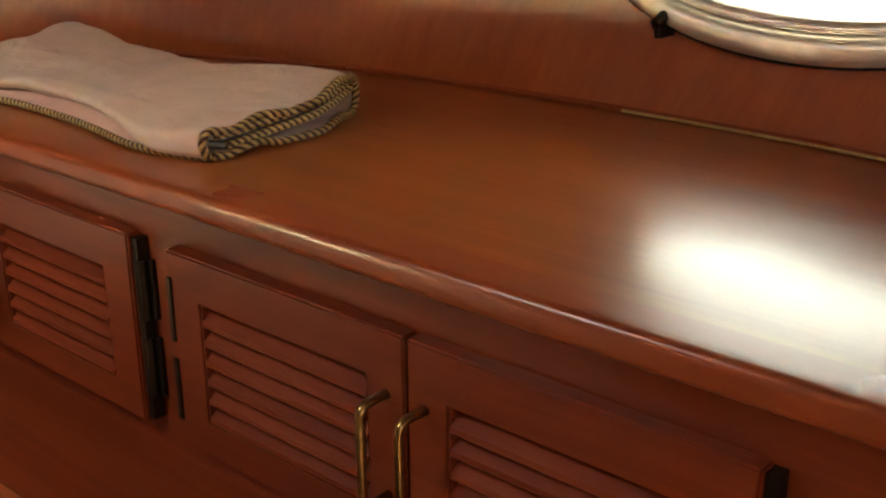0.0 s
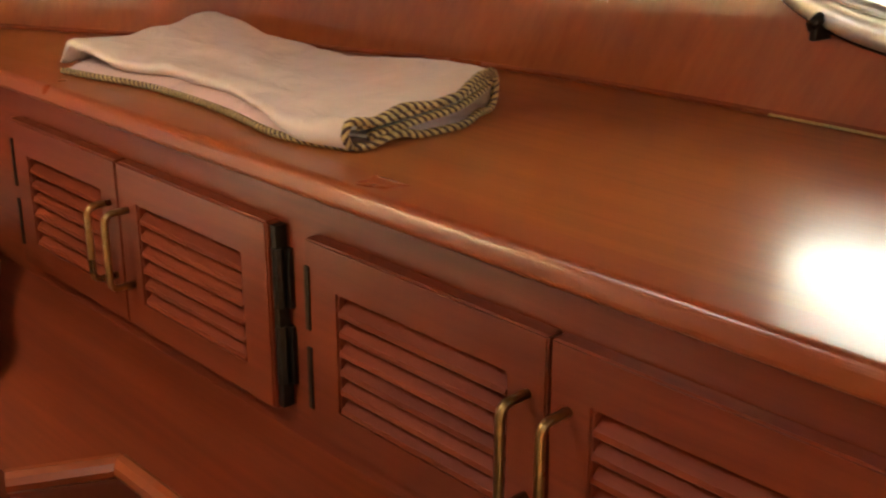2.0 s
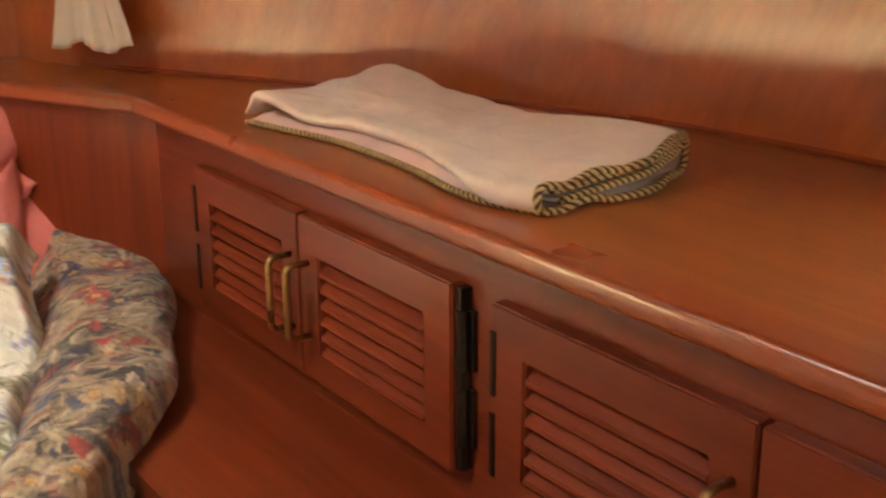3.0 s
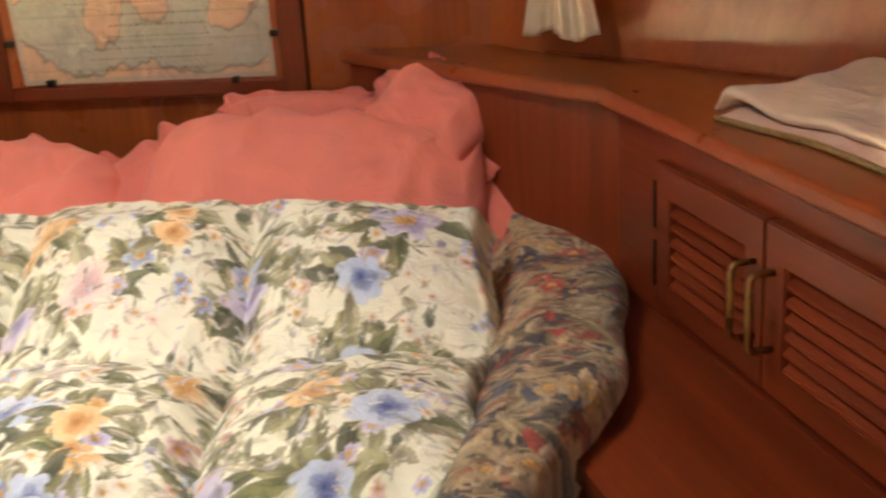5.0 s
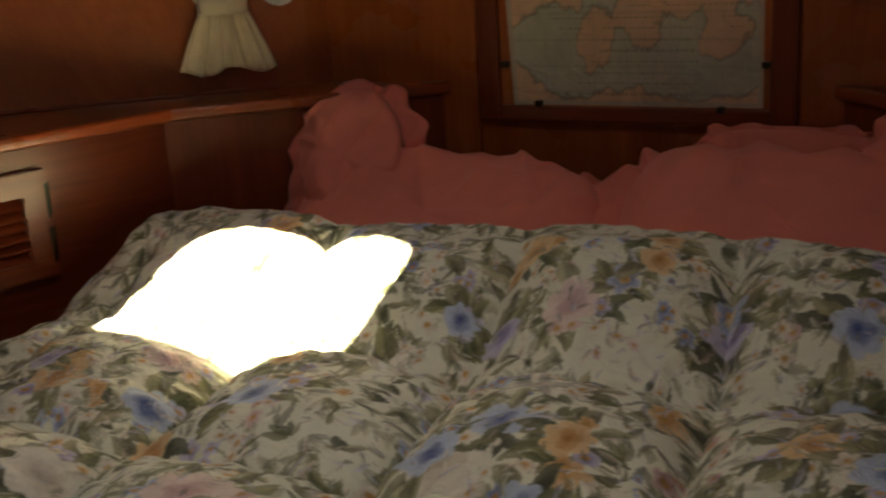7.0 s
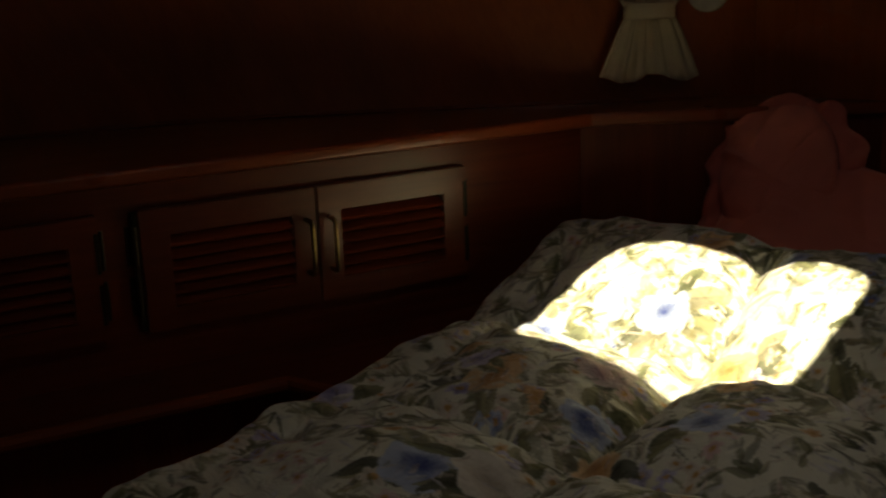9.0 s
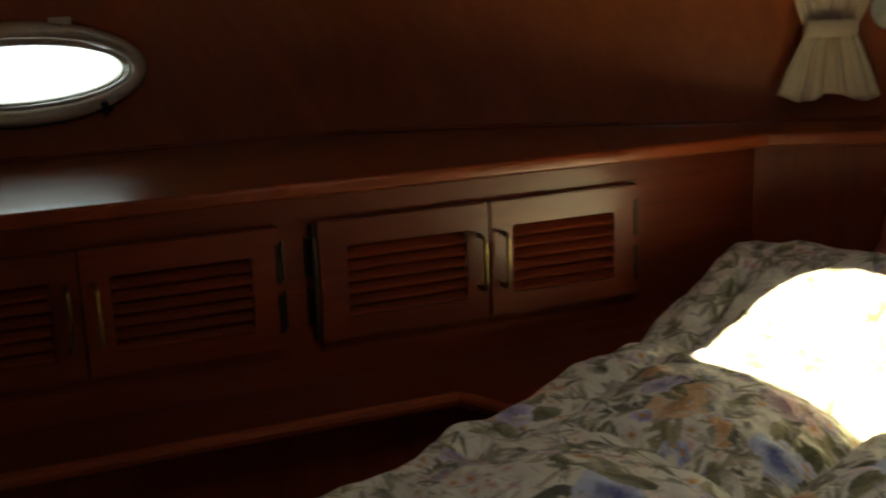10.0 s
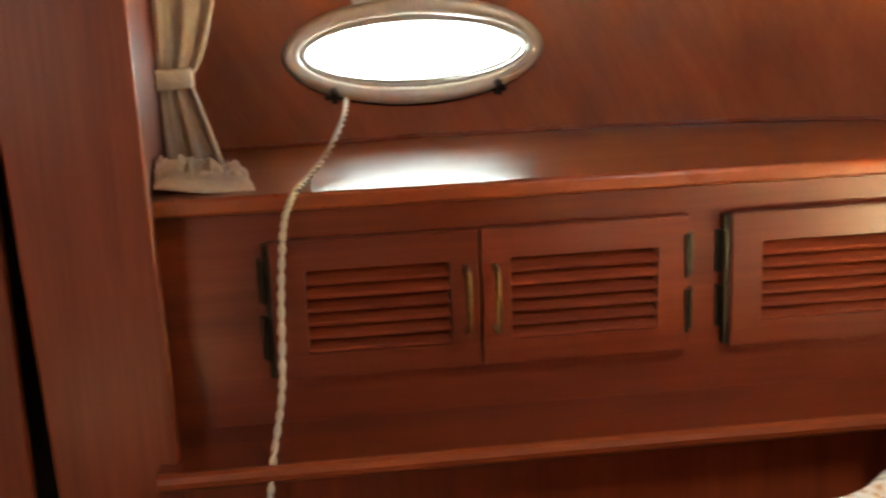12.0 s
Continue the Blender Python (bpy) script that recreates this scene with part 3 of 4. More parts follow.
def chart_paint(u, v):
    """An old world chart: pale sea, peach land, dark coast and fine lines."""
    x, y = u * 2 - 1, v
    n = wave_noise(x, y, 6, 2, 6) * 0.075
    sea = np.array((0.52, 0.51, 0.40))
    land = np.array((0.68, 0.46, 0.30))
    blobs = [(-0.62, 0.74, 0.32, 0.20), (-0.46, 0.58, 0.14, 0.12), (-0.30, 0.40, 0.15, 0.16), (-0.33, 0.27, 0.05, 0.12), (0.06, 0.50, 0.19, 0.12), (0.11, 0.37, 0.12, 0.16),
             (0.12, 0.77, 0.20, 0.12), (0.48, 0.76, 0.42, 0.19), (0.42, 0.58, 0.12, 0.10), (0.62, 0.55, 0.07, 0.10), (0.74, 0.35, 0.16, 0.10), (-0.22, 0.88, 0.10, 0.06)]
    f = np.full_like(u, -1.0)
    for bx, by, rx, ry in blobs:
        f = np.maximum(f, 1 - np.sqrt(((x - bx) / rx) ** 2 + ((y - by) / ry) ** 2))
    f = f + 0.12 + n * 7 + 0.22 * wave_noise(x, y, 15, 4, 4)
    south = 0.11 + 0.05 * np.sin(5 * x + 1) + 0.08 * np.abs(x) ** 3 + n
    f = np.maximum(f, (south - y) * 6)
    t = (f > 0)[..., None]
    c = np.where(t, land, sea) * (1 + 1.6 * n[..., None])
    coast = np.exp(-(f / 0.07) ** 2)[..., None]
    c = c * (1 - 0.55 * coast) + np.array((0.10, 0.11, 0.09)) * 0.55 * coast
    lines = np.maximum(np.exp(-((np.mod(y * 7, 1) - 0.5) / 0.045) ** 2), 0.6 * np.exp(-((np.mod(x * 5, 1) - 0.5) / 0.03) ** 2))[..., None]
    c = c * (1 - 0.16 * lines)
    words = ((np.sin(x * 160 + 9 * np.sin(y * 31)) > 0.1) & (np.mod(y * 17, 1) < 0.16) & (wave_noise(x, y, 5, 9, 2) > 0.1))[..., None]
    c = np.where(words, c * 0.5, c)
    edge = ((np.abs(x) > 0.965) | (y < 0.025) | (y > 0.975))[..., None]
    return np.where(edge, np.array((0.50, 0.42, 0.32)) * (1 + n[..., None]), c)


FB, FTOP = -0.085, 0.345
chart = thing("framed_chart", pose(0, HEAD, 0), "old world chart clipped in a varnished wooden frame", "picture")
part("backing", boxed(-0.27, 0.272, -0.003, 0.010, FB + 0.02, FTOP - 0.02), wood_head, chart)
for x0, x1 in ((-0.316, -0.268), (0.270, 0.318)):
    part("frame_stile", boxed(x0, x1, -0.014, 0.010, FB, FTOP, bevel=0.005), wood_z, chart)
for z0, z1 in ((FB, FB + 0.030), (FTOP - 0.035, FTOP)):
    part("frame_rail", boxed(-0.2675, 0.2695, -0.013, 0.010, z0, z1, bevel=0.005), wood_s, chart)
painted("chart_sheet", 190, 130, lambda u, v: (-0.243 + 0.5 * u - 0.022 * (1 - u) ** 6 * (v - 0.25), -0.0045 - 0.007 * np.exp(-u * 14) * (1 - v), -0.052 + 0.36 * v), chart_paint, printed, chart, "faded world chart printed on paper")
for x, z in ((-0.184, -0.048), (0.181, -0.055), (-0.255, 0.03), (0.263, 0.03)):
    part("clip", boxed(x - 0.007, x + 0.007, -0.021, -0.003, z - 0.006, z + 0.006, bevel=0.002), bronze, chart, "small dark clip")

# round dome light on the hull lining near the bulkhead
bm = bmesh.new()
lp = Vector((-0.728, 0.283, 0.205))
nl = Vector((0.62, -0.70, -0.1)).normalized()
q = nl.to_track_quat("Z", "Y").to_matrix().to_4x4()
rr = [[(r * math.cos(2 * math.pi * i / 32), r * math.sin(2 * math.pi * i / 32), h) for i in range(32)] for r, h in ((0.042, -0.02), (0.042, 0.004), (0.038, 0.008), (0.034, 0.006), (0.02, 0.012), (0.004, 0.015))]
dome = obj("dome_light", rows_mesh(rr, True), paper, True)
dome.matrix_world = Matrix.Translation(lp) @ q
tagged(dome, "small round white dome light, switched off", "lamp")


# ---- bed ----
def leaf(x, y, cx, cy, ang, ln, wd):
    dx, dy = x - cx, y - cy
    p, q = dx * math.cos(ang) + dy * math.sin(ang), -dx * math.sin(ang) + dy * math.cos(ang)
    t = p / ln
    w = wd * np.clip(1 - t * t, 0, 1) * (1 - 0.25 * t)
    inside = (np.abs(q - 0.25 * wd * np.sin(2 * t)) < w) & (np.abs(t) < 1)
    return inside, p / ln, q / wd


PALETTE = {"b": ((0.06, 0.09, 0.34), (0.56, 0.66, 0.82)), "v": ((0.20, 0.17, 0.42), (0.66, 0.64, 0.80)), "o": ((0.50, 0.22, 0.06), (0.80, 0.60, 0.34)), "p": ((0.52, 0.30, 0.34), (0.82, 0.70, 0.66)),
           "w": ((0.56, 0.50, 0.42), (0.86, 0.83, 0.74)), "r": ((0.24, 0.02, 0.025), (0.46, 0.10, 0.09)), "n": ((0.015, 0.018, 0.035), (0.10, 0.11, 0.16)), "t": ((0.20, 0.13, 0.07), (0.52, 0.40, 0.25))}


def floral(x, y, ground, flowers, seed, sprays, greens, size=1.0, box_=(-0.9, 0.8, -1.3, 0.0), kinds="bboopwww", small=1.0, strokes=0):
    """A printed floral in soft washes: sprays of pointed leaves, small blossoms, and large blooms at given places."""
    c = np.ones(x.shape + (3,)) * np.array(ground)
    c *= (1 + 0.05 * wave_noise(x, y, 9, seed, 4))[..., None]
    r = np.random.RandomState(seed)
    wx, wy = x + 0.003 * wave_noise(x, y, 70, seed + 1, 2), y + 0.003 * wave_noise(x, y, 70, seed + 2, 2)
    wash = wave_noise(x, y, 120, seed + 3, 2)
    ylo, yhi = wy.min(1), wy.max(1)

    def window(cx, cy, rad):
        rows = np.nonzero((yhi > cy - rad) & (ylo < cy + rad))[0]
        if not len(rows):
            return np.zeros(0, int), np.zeros(0, int)
        a, b = rows[0], rows[-1] + 1
        i, j = np.nonzero((np.abs(wx[a:b] - cx) < rad) & (np.abs(wy[a:b] - cy) < rad))
        return i + a, j

    def lay(mk, k, col):
        c[mk] = c[mk] * (1 - k[:, None]) + col * k[:, None]

    def stamp(cx, cy, ang, ln, wd, col, fade=1.0):
        mk = window(cx, cy, ln * 1.1)
        if not len(mk[0]):
            return
        ins, t, q = leaf(wx[mk], wy[mk], cx, cy, ang, ln, wd)
        shade = 0.85 + 0.30 * np.sin(2.5 * q + t) - 0.28 * (np.abs(q) < 0.10) + 0.12 * wash[mk]
        lay(mk, ins * fade, np.array(col) * shade[:, None])

    def petals(cx, cy, rad, count, turn, dark, light, point, long=1.0):
        """One whorl of petals, pale at the rim, deep at the throat."""
        mk = window(cx, cy, rad * 1.15)
        if not len(mk[0]):
            return
        dx, dy = wx[mk] - cx, wy[mk] - cy
        d, a = np.hypot(dx, dy) / rad, np.arctan2(dy, dx) + turn
        ph = np.mod(a * count / (2 * np.pi), 1) - 0.5
        uneven = 0.10 * np.sin(a * 2 + turn * 3) + 0.06 * np.sin(a * 3 + turn)
        lim = (1 - point * (2 * np.abs(ph)) ** 2.2 + uneven) * long
        q = d / np.maximum(lim, 0.05)
        t = np.clip(0.05 + 0.90 * q - 0.30 * (np.abs(ph) > 0.42) + 0.26 * wash[mk] + 0.12 * np.sin(ph * 22), 0, 1)
        rim = np.clip((q - 0.90) * 9, 0, 1) * 0.25
        col = dark * (1 - t)[:, None] + light * t[:, None]
        lay(mk, np.clip((1 - q) * 9, 0, 1) * 0.93, col * (1 - rim)[:, None])

    def bloom(cx, cy, rad, kind):
        dark, light = (np.array(v) for v in PALETTE[kind[0]])
        turn = r.uniform(0, 6)
        form = kind[1:] or ("daisy" if rad < 0.03 else "rose")
        if form == "daisy":
            petals(cx, cy, rad, r.choice([5, 6]), turn, dark, light, 0.42)
            petals(cx, cy, rad * 0.34, 5, turn, np.array((0.42, 0.22, 0.05)), np.array((0.72, 0.46, 0.16)), 0.15)
        elif form == "lily":
            for k in range(6):
                a = turn + k * 1.047 + r.uniform(-0.15, 0.15)
                ln = rad * r.uniform(0.5, 0.62)
                stamp(cx + math.cos(a) * ln, cy + math.sin(a) * ln, a, ln, ln * 0.46, light * r.uniform(0.93, 1.03), 0.95)
            petals(cx, cy, rad * 0.30, 6, turn, np.array((0.55, 0.40, 0.36)), light, 0.6)
        else:
            mid = dark * 0.60 + light * 0.40
            for k in range(6):
                a = turn + 1.05 * k
                petals(cx + math.cos(a) * rad * 0.55, cy + math.sin(a) * rad * 0.50, rad * r.uniform(0.40, 0.55), 4, a, mid * 0.4 + light * 0.6, light, 0.2)
            petals(cx, cy, rad * 0.70, 7, turn, mid, light, 0.22)
            petals(cx + rad * 0.06, cy - rad * 0.05, rad * 0.55, 4, turn + 0.7, dark, mid * 0.7 + light * 0.3, 0.28)
            petals(cx, cy, rad * 0.30, 3, turn + 0.2, dark * 0.8, mid, 0.3)

    x0, x1, y0, y1 = box_
    for n in range(sprays):
        cx, cy, a0 = r.uniform(x0, x1), r.uniform(y0, y1), r.uniform(0, 6.3)
        if wave_noise(np.array([cx]), np.array([cy]), 9, seed + 5, 2)[0] < -0.75:
            continue
        pale = r.uniform(0.30, 0.95)
        if r.rand() < 0.5:
            # a fan of slender blades
            for j in range(r.randint(3, 7)):
                a, ln = a0 + r.uniform(-0.7, 0.7), size * r.uniform(0.014, 0.034)
                stamp(cx + math.cos(a) * ln, cy + math.sin(a) * ln, a, ln, ln * r.uniform(0.09, 0.20), greens[r.randint(len(greens))], pale)
        else:
            for j in range(r.randint(2, 5)):
                a, ln = a0 + r.uniform(-1.3, 1.3), size * r.uniform(0.010, 0.022)
                stamp(cx + math.cos(a) * ln, cy + math.sin(a) * ln, a, ln, ln * r.uniform(0.32, 0.55), greens[r.randint(len(greens))], pale)
    for _ in range(int(sprays * 0.22 * small)):
        cx, cy = r.uniform(x0, x1), r.uniform(y0, y1)
        kind = r.choice(list(kinds))
        for j in range(r.randint(1, 5)):
            bloom(cx + r.uniform(-0.03, 0.03), cy + r.uniform(-0.03, 0.03), size * r.uniform(0.008, 0.019), kind)
    for fx, fy, rad, kind in flowers:
        for j in range(8):
            a = r.uniform(0, 6.3)
            ln = min(0.032, rad * r.uniform(0.5, 0.85)) + 0.004
            stamp(fx + math.cos(a) * (rad * 0.9 + ln * 0.6), fy + math.sin(a) * (rad * 0.9 + ln * 0.6), a + r.uniform(-0.4, 0.4), ln, ln * r.uniform(0.25, 0.5), greens[r.randint(len(greens))], 0.92)
        if rad > 0.03:
            for j in range(3):
                a = r.uniform(0, 6.3)
                bloom(fx + math.cos(a) * rad * 1.05, fy + math.sin(a) * rad * 1.05, rad * r.uniform(0.3, 0.45), r.choice(["w", "v", kind[0]]))
        bloom(fx, fy, rad, kind)
    # loose brush strokes in pale tints
    for _ in range(strokes):
        ln, tone = size * r.uniform(0.006, 0.018), r.randint(4)
        col = [ground, greens[r.randint(len(greens))], (0.62, 0.62, 0.74), (0.74, 0.64, 0.56)][tone]
        stamp(r.uniform(x0, x1), r.uniform(y0, y1), r.uniform(0, 6.3), ln, ln * r.uniform(0.12, 0.35), col, r.uniform(0.3, 0.75))
    return np.clip(c, 0.01, 0.9)


GREENS = [(0.14, 0.16, 0.08), (0.20, 0.21, 0.10), (0.28, 0.28, 0.15), (0.11, 0.12, 0.08), (0.36, 0.35, 0.20), (0.44, 0.43, 0.28), (0.33, 0.31, 0.19)]
BLOOMS = [(0.155, -0.642, 0.050, "brose"), (0.122, -0.727, 0.050, "wrose"), (0.090, -0.700, 0.040, "brose"), (0.156, -0.503, 0.062, "wlily"), (0.124, -0.300, 0.042, "prose"), (0.189, -0.255, 0.026, "bdaisy"),
          (-0.037, -0.312, 0.025, "vdaisy"), (0.025, -0.335, 0.030, "vrose"), (0.229, -0.213, 0.030, "orose"), (0.226, -0.157, 0.028, "orose"), (0.351, -0.282, 0.034, "vrose"), (0.340, -0.250, 0.024, "bdaisy"),
          (0.518, -0.309, 0.038, "brose"), (0.566, -0.192, 0.050, "vdaisy"), (0.525, -0.448, 0.046, "brose"), (0.457, -0.476, 0.028, "vdaisy"), (0.506, -0.600, 0.042, "orose"), (0.594, -0.640, 0.044, "brose"),
          (0.252, -0.665, 0.036, "orose"), (0.270, -0.720, 0.030, "odaisy"), (-0.412, -0.545, 0.046, "prose"), (-0.355, -0.668, 0.038, "brose"), (-0.205, -0.637, 0.045, "brose"), (-0.156, -0.603, 0.024, "vdaisy"),
          (-0.229, -0.518, 0.030, "orose"), (-0.290, -0.745, 0.030, "orose"), (-0.209, -0.128, 0.028, "bdaisy"), (-0.313, -0.175, 0.028, "brose"), (-0.459, -0.164, 0.032, "orose"), (0.023, -0.186, 0.038, "orose"),
          (0.324, -0.513, 0.028, "odaisy"), (-0.505, -0.680, 0.046, "orose"), (-0.565, -0.640, 0.032, "vrose"), (-0.386, -0.949, 0.055, "brose"), (-0.336, -0.890, 0.050, "wrose"), (-0.046, -0.321, 0.030, "brose"),
          (-0.617, -0.428, 0.042, "brose"), (-0.700, -0.799, 0.034, "vrose"), (-0.620, -0.589, 0.026, "odaisy"), (0.410, -0.751, 0.036, "vrose"), (0.233, -0.775, 0.032, "brose"), (0.541, -0.748, 0.036, "brose"),
          (-0.450, -0.330, 0.045, "brose"), (-0.300, -0.400, 0.040, "orose"), (-0.100, -0.900, 0.055, "prose"), (0.080, -0.980, 0.050, "brose"), (0.350, -0.960, 0.050, "orose"), (-0.120, -0.450, 0.050, "wlily")]


def rise(t):
    t = np.clip(t, 0, 1)
    return t * t * (3 - 2 * t)


def duvet_place(u, v):
    """The duvet: from its drooping edges over the mattress, puffed between its stitching, and up over the pillows."""
    y = -1.22 + 1.16 * v
    left, right = -0.795 - 0.045 * rise((y + 1.0) / 0.95), 0.715 - 0.02 * rise((y + 0.6) / 0.6)
    left = left + 0.11 * (1 - rise((y + 1.25) / 0.75)) + 0.012 * np.sin(y * 23)
    right = right + 0.012 * np.sin(y * 17 + 1)
    x = left + (right - left) * u
    y = y + 0.020 * np.sin(x * 7 + 0.6) * v ** 2 - 0.015 * rise((np.abs(x + 0.06) - 0.5) / 0.3) * rise((v - 0.8) / 0.2)
    z = -0.325 + 0.012 * rise((x + 0.2) / 0.6)
    z = z + 0.045 * rise((x + 0.92) / 0.28) * rise((0.78 - x) / 0.14)
    z = z + 0.104 * rise((y + 0.42) / 0.30) * (1 - 0.08 * rise((x - 0.3) / 0.4))
    across = x - 0.005 + 0.10 * (y + 0.4)
    puff = np.abs(np.sin(across * math.pi / 0.35)) ** 0.55
    puffy = np.abs(np.sin((y + 0.42) * math.pi / 0.35)) ** 0.5
    flat = 1 - 0.85 * rise((y + 0.20) / 0.11)
    z = z + 0.008 * (1 - flat) + 0.058 * (puff * puffy - 0.6) * flat * rise(u / 0.22) * rise((1 - u) / 0.05)
    z = z + 0.006 * wave_noise(x, y, 14, 21, 3) * (0.4 + 0.6 * flat) + 0.0028 * wave_noise(x, y, 55, 22, 2)
    # puckers gathered along the stitching
    seam = np.abs(np.mod(across + 0.175, 0.35) - 0.175)
    z = z - 0.012 * np.exp(-(seam / 0.03) ** 2) * (0.4 + 0.6 * flat) * rise(u / 0.1) * rise((1 - u) / 0.1)
    z = z + 0.0050 * np.exp(-(seam / 0.075) ** 2) * np.sin(y * 95 + 3 * wave_noise(x, y, 9, 24, 2) + 22 * seam) * rise(u / 0.1) * rise((1 - u) / 0.1)
    cross = np.abs(np.mod(y + 0.42 + 0.175, 0.35) - 0.175)
    z = z + 0.0045 * np.exp(-(cross / 0.06) ** 2) * np.sin(x * 88 + 3 * wave_noise(x, y, 9, 25, 2) + 20 * cross) * flat * rise(u / 0.1) * rise((1 - u) / 0.1)
    e = np.minimum(np.minimum(u * 1.5, (1 - u) * 2.2), np.minimum((1 - v) * 1.1, v * 1.1))
    drop = 1 - rise(e / 0.05)
    z = z - (0.050 + 0.010 * rise(x / 0.4)) * drop ** 1.5
    return x, y, z


def duvet_paint(u, v):
    x, y, z = duvet_place(u, v)
    return floral(x, y, (0.80, 0.81, 0.69), BLOOMS, 5, 2600, GREENS, 0.86, kinds="bvopwwww", small=0.8, strokes=5000)


bed = thing("bed", pose(0, 0, 0), "wide island bed on a wooden base between the lockers", "bed")
bm = bmesh.new()
OUT = [(-0.60, 0.36), (0.55, 0.36), (0.76, 0.14), (0.78, -0.35), (0.62, -1.15), (-0.55, -1.15), (-0.78, -0.35), (-0.76, 0.14)]
prism(bm, OUT, FLOOR, -0.56)
part("base", bm, wood_z, bed, "mahogany bed base")
bm = bmesh.new()
prism(bm, [(x * 1.03, y * 1.0 - 0.0) for x, y in OUT], -0.56, -0.40)
bmesh.ops.bevel(bm, geom=list(bm.edges), offset=0.03, segments=3, affect="EDGES")
part("mattress", bm, cream, bed)

duvet = painted("duvet", 640, 500, duvet_place, duvet_paint, printed)
tagged(duvet, "puffy cream duvet printed with blue, orange and pink flowers", "duvet")
solid(duvet, 0.012, -1.0)


def spread_place(u, v):
    """The quilted bedspread that bulges out beside the duvet; u runs along its outer side, v from under the duvet down to the base."""
    a = u * 1.0
    y = 0.30 - 1.20 * a
    edge = 0.69 + 0.185 * rise((0.27 - y) / 0.36) - 0.16 * rise((-0.38 - y) / 0.6)
    w = v * 1.0
    prof_x = np.where(w < 0.45, w / 0.45 * 0.72, 0.72 + 0.28 * np.sin(np.clip((w - 0.45) / 0.25, 0, 1) * math.pi / 2) - 0.06 * rise((w - 0.7) / 0.3))
    x = 0.57 + (edge - 0.57) * prof_x
    z = -0.385 + 0.118 * rise(w / 0.4) - 0.034 * rise((w - 0.5) / 0.3) - 0.10 * rise((w - 0.74) / 0.26) * rise((-0.55 - y) / 0.1)
    z = z + 0.022 * rise((w - 0.2) / 0.2) * (1 - rise((w - 0.55) / 0.2)) * np.abs(np.sin(y * 9 + 0.8))
    z = z + 0.006 * wave_noise(x, y + z, 30, 31, 2)
    return x + 0.010 * np.sin(y * 21) * v, y, z


def spread_paint(u, v):
    x, y, z = spread_place(u, v)
    return floral(x * 1.0, y + (z + 0.4) * 0.5, (0.06, 0.05, 0.05), [], 11, 1500, [(0.46, 0.36, 0.22), (0.38, 0.28, 0.16), (0.52, 0.43, 0.29), (0.34, 0.05, 0.045), (0.05, 0.055, 0.085), (0.30, 0.25, 0.15), (0.44, 0.34, 0.22)], 1.35, (0.5, 0.95, -1.2, 0.6), "rtnnt", 0.25)


spread = painted("bedspread", 300, 170, spread_place, spread_paint, printed)
tagged(spread, "tan bedspread with dense navy and red floral print", "bedspread")
solid(spread, 0.012, -1.0)


# ---- pillows ----
def pillow(name, m, w, h, t, label, seed, sag=0.0, ruffle=0.05, lift=0.0, e=0.55, sides=0.2, gather=0.016):
    """A plump pillow with a gathered ruffle; local x across, y up its face, z out of it."""
    top = thing(name, m, label, "pillow", "pillows")
    n, k = 140, 60
    rows = []
    for j in range(k + 1):
        ph = math.pi * (j / k) - math.pi / 2
        row = []
        for i in range(n):
            a = 2 * math.pi * i / n
            ca, sa = math.cos(a), math.sin(a)
            r = math.cos(ph) ** 0.55 if abs(math.cos(ph)) > 1e-6 else 0.0
            x = w / 2 * math.copysign(abs(ca) ** e, ca) * r
            y = h / 2 * math.copysign(abs(sa) ** e, sa) * r
            z = t / 2 * math.copysign(abs(math.sin(ph)) ** 0.9, math.sin(ph))
            rid = (1 - min(1.0, abs(noise.noise(Vector((x * 5 + 2.5 * y + seed, y * 4 - x, 2.0)))) * 4.5)) ** 2 + 0.6 * (1 - min(1.0, abs(noise.noise(Vector((x * 9 - 4 * y, y * 7 + seed, 8.0)))) * 5.0)) ** 2
            q = 0.026 * rid * min(1.0, r) + noise.noise(Vector((x * 5 + seed, y * 5, z * 3))) * 0.016 + noise.noise(Vector((x * 22, y * 16 + seed, z * 9))) * 0.006 + 0.016 * (0.35 - abs(noise.noise(Vector((x * 6 + 2 * y + seed, y * 11, 5.0)))))
            fold = 0.016 * math.sin(18 * x + 9 * y + seed) * max(0.0, abs(x) / (w / 2) - 0.45)
            y += sag * math.cos(math.pi * x / w) + lift * (x / w) ** 2 * (1 if x > 0 else 0.3)
            row.append((x, y, z + q + fold))
        rows.append(row)
    part("cushion", rows_mesh(rows, True), pink, top, "", True)
    # gathered ruffle all round
    rows = []
    cnt = 300
    for j in range(5):
        f = j / 4
        row = []
        for i in range(cnt):
            a = 2 * math.pi * i / cnt
            ca, sa = math.cos(a), math.sin(a)
            x0, y0 = w / 2 * math.copysign(abs(ca) ** e, ca) * 0.96, h / 2 * math.copysign(abs(sa) ** e, sa) * 0.96
            d = Vector((ca * h, sa * w, 0)).normalized()
            wav = 0.8 * math.sin(i * 0.34 + 1.6 * math.sin(i * 0.13 + seed)) * gather * f + 0.03 * f * f * noise.noise(Vector((a * 3, seed, 0)))
            y0 += sag * math.cos(math.pi * x0 / w) + lift * (x0 / w) ** 2 * (1 if x0 > 0 else 0.3)
            rf = ruffle * (1 + 0.25 * math.sin(i * 0.21 + seed)) * (sides + (1 - sides) * ca * ca)
            row.append((x0 + d.x * rf * f, y0 + d.y * rf * f, wav - 0.01 * f))
        rows.append(row)
    solid(part("ruffle", rows_mesh(rows, True), pink_in, top, "gathered ruffle edge", True), 0.003)
    return top


